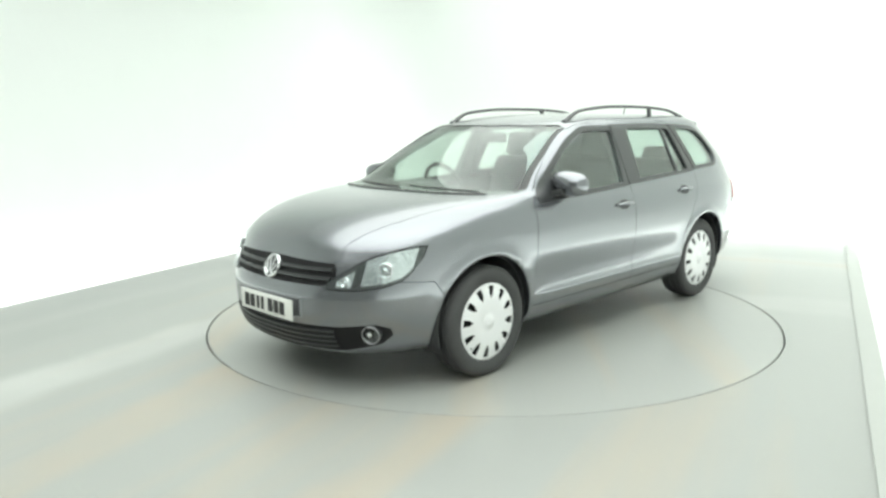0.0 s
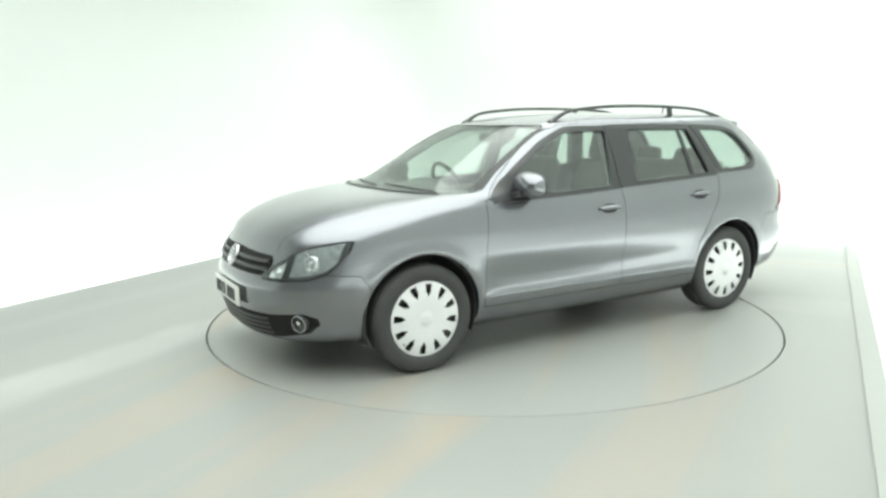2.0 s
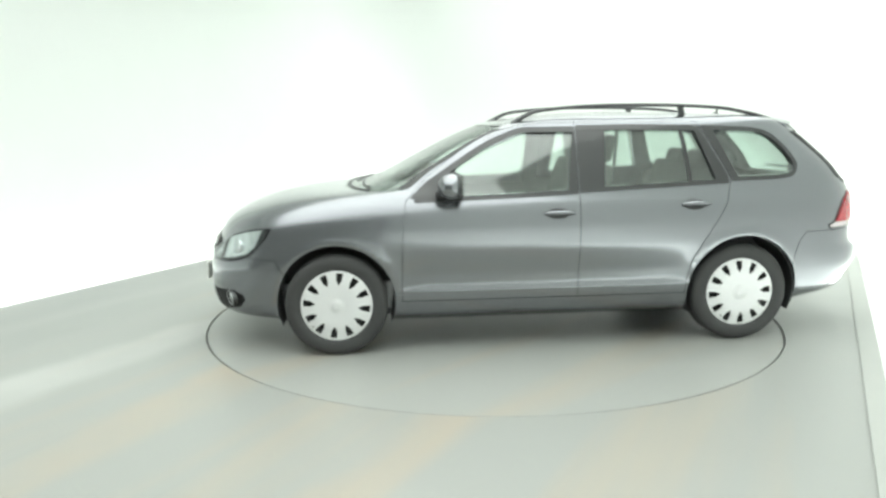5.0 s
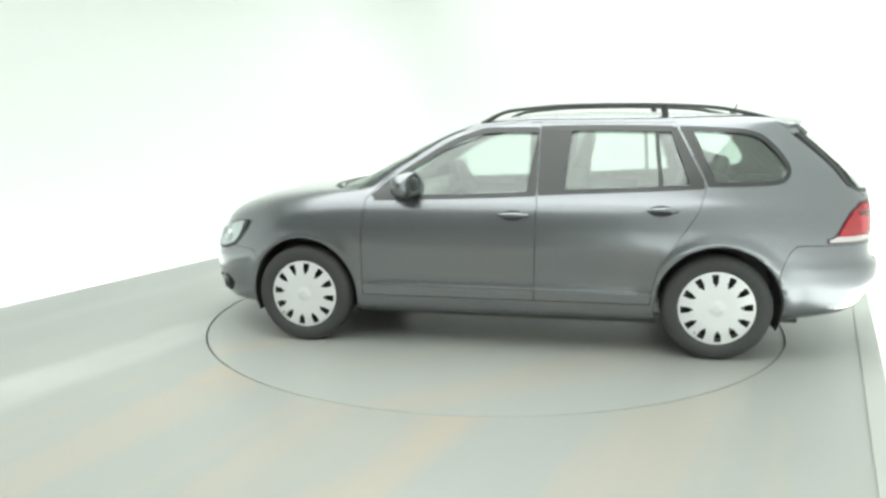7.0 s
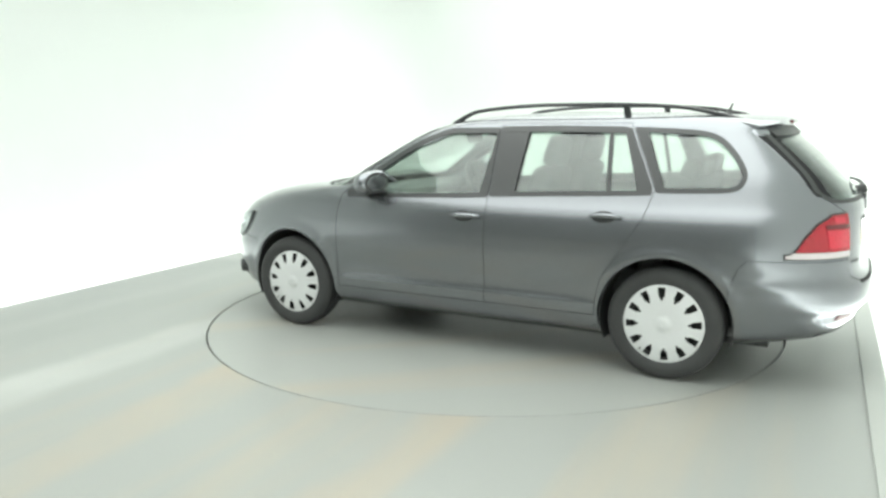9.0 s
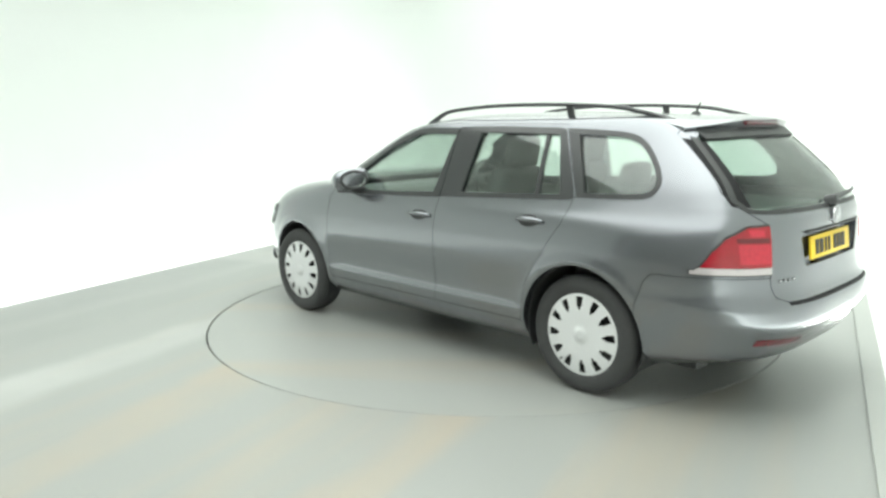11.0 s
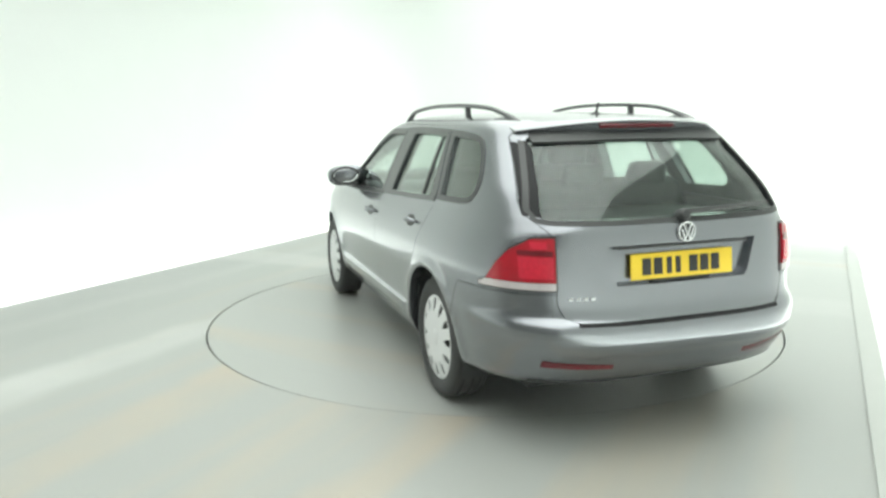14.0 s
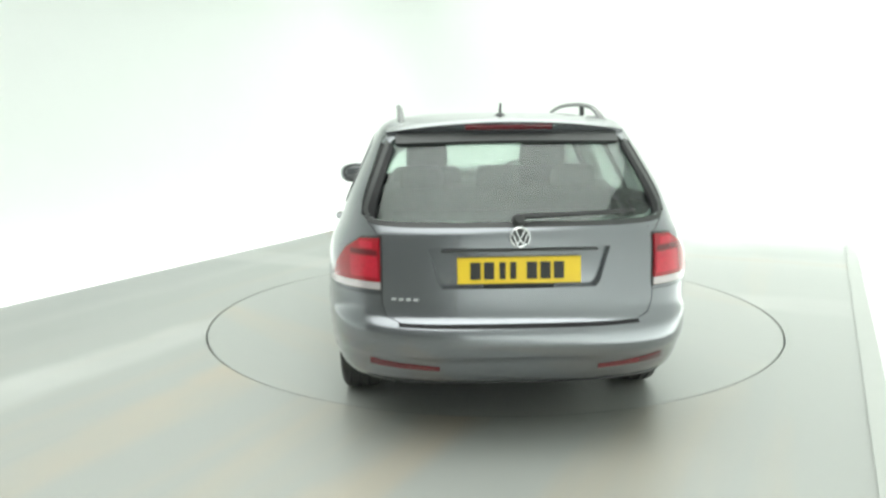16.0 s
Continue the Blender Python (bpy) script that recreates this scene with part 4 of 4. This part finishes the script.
def build_wheels():
    turn_out = pose(0, 0, 0, -90, 0, 0)
    ring_profile = [(0.20, 0.055), (0.213, 0.08), (0.232, 0.094), (0.262, 0.1), (0.288, 0.097), (0.305, 0.086), (0.314, 0.07), (0.316, 0.052), (0.309, 0.05), (0.309, 0.043), (0.316, 0.041), (0.316, 0.012), (0.308, 0.010),
                    (0.308, -0.010), (0.316, -0.012), (0.316, -0.041), (0.309, -0.043), (0.309, -0.05), (0.316, -0.052), (0.305, -0.086), (0.27, -0.1), (0.213, -0.08), (0.20, -0.055)]
    wheel = new("wheel")
    wheel.parent = car
    part("tyre", lathe(ring_profile, 72, turn_out, loop=True), RUBBER, wheel, "worn black rubber tyre")
    part("rim", lathe([(0.206, -0.07), (0.206, 0.06), (0.19, 0.055), (0.185, 0.03), (0.05, 0.035)], 48, turn_out), STEEL, wheel, "dark steel rim")
    # pressed cover with twelve slots
    rr = (0.0, 0.03, 0.034, 0.06, 0.10, 0.135, 0.152, 0.172, 0.19, 0.205, 0.214, 0.222, 0.223)
    hh = (0.097, 0.097, 0.094, 0.0945, 0.098, 0.0985, 0.097, 0.094, 0.091, 0.089, 0.088, 0.084, 0.074)
    n = 120
    bm = bmesh.new()
    rows = [[bm.verts.new((r * math.cos(2 * math.pi * i / n), r * math.sin(2 * math.pi * i / n), h)) for i in range(n)] for r, h in zip(rr[1:], hh[1:])]
    hub = bm.verts.new((0, 0, hh[0]))
    for i in range(n):
        j = (i + 1) % n
        bm.faces.new((hub, rows[0][i], rows[0][j]))
        for k in range(len(rows) - 1):
            gap = i % 10
            r_lo = rr[k + 1]
            open_here = (r_lo == 0.135 and gap in (4, 5)) or (r_lo in (0.152, 0.172, 0.19) and gap in (3, 4, 5, 6))
            if not open_here:
                bm.faces.new((rows[k][i], rows[k + 1][i], rows[k + 1][j], rows[k][j]))
    bmesh.ops.recalc_face_normals(bm, faces=bm.faces)
    bmesh.ops.solidify(bm, geom=bm.faces[:], thickness=0.007)
    bmesh.ops.transform(bm, matrix=turn_out, verts=bm.verts)
    part("wheel_cover", bm, COVER, wheel, "silver plastic wheel cover with twelve slots")
    part("centre_badge", lathe([(0.029, 0.09), (0.029, 0.0965), (0.026, 0.0982), (0.01, 0.0978)], 32, turn_out), COVER, wheel)
    part("valve", tube([(0.16, 0.085, -0.1), (0.165, 0.103, -0.105)], 0.004, 6), BLACK, wheel)
    wheel.matrix_basis = pose(AXLE, 0.762, HUB, 0, 8, 0)
    copy_thing(wheel, pose(-AXLE, 0.737, HUB, 0, 19, 0))
    copy_thing(wheel, pose(AXLE, -0.762, HUB, 0, 40, 180))
    copy_thing(wheel, pose(-AXLE, -0.735, HUB, 0, 63, 180))


def build_cabin():
    for s in (1, -1):
        seat = part("front_seat", box((0.52, 0.50, 0.17), (-0.10, s * 0.36, 0.50), (0, -8, 0), 0.06, 3), CLOTH, car, "charcoal cloth front seat")
        part("seat_back", box((0.15, 0.50, 0.64), (-0.385, s * 0.36, 0.83), (0, -17, 0), 0.06, 3, 0.86), CLOTH, seat)
        part("headrest", box((0.10, 0.27, 0.19), (-0.50, s * 0.36, 1.235), (0, -14, 0), 0.045, 3, 0.9), CLOTH, seat)
        for k in (-0.06, 0.06):
            part("headrest_post", tube([(-0.47, s * 0.36 + k, 1.10), (-0.495, s * 0.36 + k, 1.19)], 0.006, 6), STEEL, seat)
        part("door_card", side_plate(0.80, -0.20, lambda q: 0.40 + 0 * q, lambda q: 0.945 + 0 * q, -0.05, 0.015, 16, 5, s), DASH, body["front_door", s])
        part("door_card", side_plate(-0.24, -0.88, lambda q: 0.40 + 0 * q, lambda q: 0.98 + 0 * q, -0.05, 0.015, 16, 5, s), DASH, body["rear_door", s])
        # dark post added inside to block light through the door gap
        part("centre_post_blocker", side_plate(-0.17, -0.29, lambda q: 0.36 + 0 * q, lambda q: 1.395 + 0 * q, -0.046, 0.012, 6, 20, s), BLACK, car)
        part("load_side_trim", side_plate(-1.2, -2.0, lambda q: 0.71 + 0 * q, lambda q: 1.02 + 0 * q, -0.05, 0.015, 16, 5, s), DASH, car)
    bench = part("rear_bench", box((0.52, 1.26, 0.17), (-0.92, 0, 0.50), (0, -7, 0), 0.05, 3), CLOTH, car, "charcoal cloth rear bench")
    part("bench_back", box((0.15, 1.26, 0.62), (-1.22, 0, 0.80), (0, -16, 0), 0.05, 3, 0.97), CLOTH, bench)
    for y in (0.40, 0, -0.40):
        part("headrest", box((0.085, 0.24, 0.12), (-1.325, y, 1.135), (0, -14, 0), 0.035, 3, 0.9), CLOTH, bench)
    part("load_cover", box((0.66, 1.10, 0.012), (-1.68, 0, 0.955), bevel=0.004), DASH, car, "dark pull-out load cover")
    d = part("dashboard", box((0.42, 1.46, 0.26), (0.74, 0, 0.82), (0, 6, 0), 0.06, 3, 0.92), DASH, car, "dark grey dashboard")
    part("instrument_hood", box((0.22, 0.36, 0.09), (0.62, -0.36, 0.955), (0, 10, 0), 0.035, 3, 0.85), DASH, d)
    part("screen_shelf", box((0.30, 1.30, 0.02), (0.86, 0, 0.95), bevel=0.008), DASH, d)
    m = Matrix.Translation((0.40, -0.36, 0.945)) @ pose(0, 0, 0, 0, -66, 0)
    rim = [m @ Vector((0.185 * math.cos(a), 0.185 * math.sin(a), 0)) for a in np.linspace(0, 2 * math.pi, 41)[:-1]]
    w = part("steering_wheel", tube(rim, 0.016, 8, closed=True), BLACK, car)
    bm = box((0.13, 0.12, 0.05), bevel=0.02)
    bmesh.ops.transform(bm, matrix=m, verts=bm.verts)
    part("wheel_hub", bm, BLACK, w)
    for a in (90, -90, 180):
        c, s = math.cos(radians(a)), math.sin(radians(a))
        part("spoke", tube([m @ Vector((0.05 * c, 0.05 * s, 0)), m @ Vector((0.18 * c, 0.18 * s, 0))], 0.016, 8, 0.5), BLACK, w)
    part("column", tube([m @ Vector((0, 0, -0.02)), (0.62, -0.36, 0.86)], 0.04, 10), BLACK, w)
    part("interior_mirror", box((0.03, 0.24, 0.065), (0.27, 0, 1.305), (0, 12, 0), 0.02, 3), BLACK, car)
    u, v = np.meshgrid(np.linspace(-1.55, 0.05, 24), np.linspace(-0.44, 0.44, 12), indexing="ij")
    z = top_z(u, v) - 0.055
    vs = np.concatenate([np.stack([u, v, z], -1).reshape(-1, 3), np.stack([u, v, z + 0.012], -1).reshape(-1, 3)])
    idx = np.arange(24 * 12).reshape(24, 12)
    fs = [(idx[i, j], idx[i + 1, j], idx[i + 1, j + 1], idx[i, j + 1]) for i in range(23) for j in range(11)]
    fs += [tuple(288 + c for c in f[::-1]) for f in fs]
    part("headlining", mesh_from(vs, fs), LINING, car, "pale grey headlining")
    part("underbody", box((3.4, 1.1, 0.05), (-0.1, 0, 0.20), bevel=0.01), BLACK, car)


build_side_windows()
build_end_windows()
build_front()
build_rear()
build_flanks()
build_wheels()
build_cabin()


def motions():
    """The turntable carries the car clockwise, gathering speed over the first two seconds."""
    turn = [(0, 228.6), (0.5, 225.9), (1, 222.6), (1.5, 218.6), (2, 214.25), (2.5, 209.8), (3, 205.4), (3.5, 201.1), (4, 197.0), (5, 188.4), (6, 179.7), (6.5, 175.35), (7, 171.3), (7.5, 167.3), (8, 163.2),
            (8.5, 158.9), (9, 154.45), (10, 146.0), (11, 137.6), (11.5, 133.3), (12, 129.0), (12.5, 125.0), (13, 121.0), (13.5, 117.0), (14, 112.8), (14.5, 108.45), (15, 103.9), (15.5, 99.6), (16, 95.43)]
    dx, dy = -0.208, 0.0995
    rows, spin = [], []
    for t, deg in turn:
        c, s = math.cos(radians(deg)), math.sin(radians(deg))
        rows.append((t, pose(c * dx - s * dy, s * dx + c * dy, 0, 0, 0, deg)))
        spin.append((t, pose(0, 0, 0, 0, 0, deg - 228.6)))
    walk(car, rows)
    walk(turntable, spin)


motions()
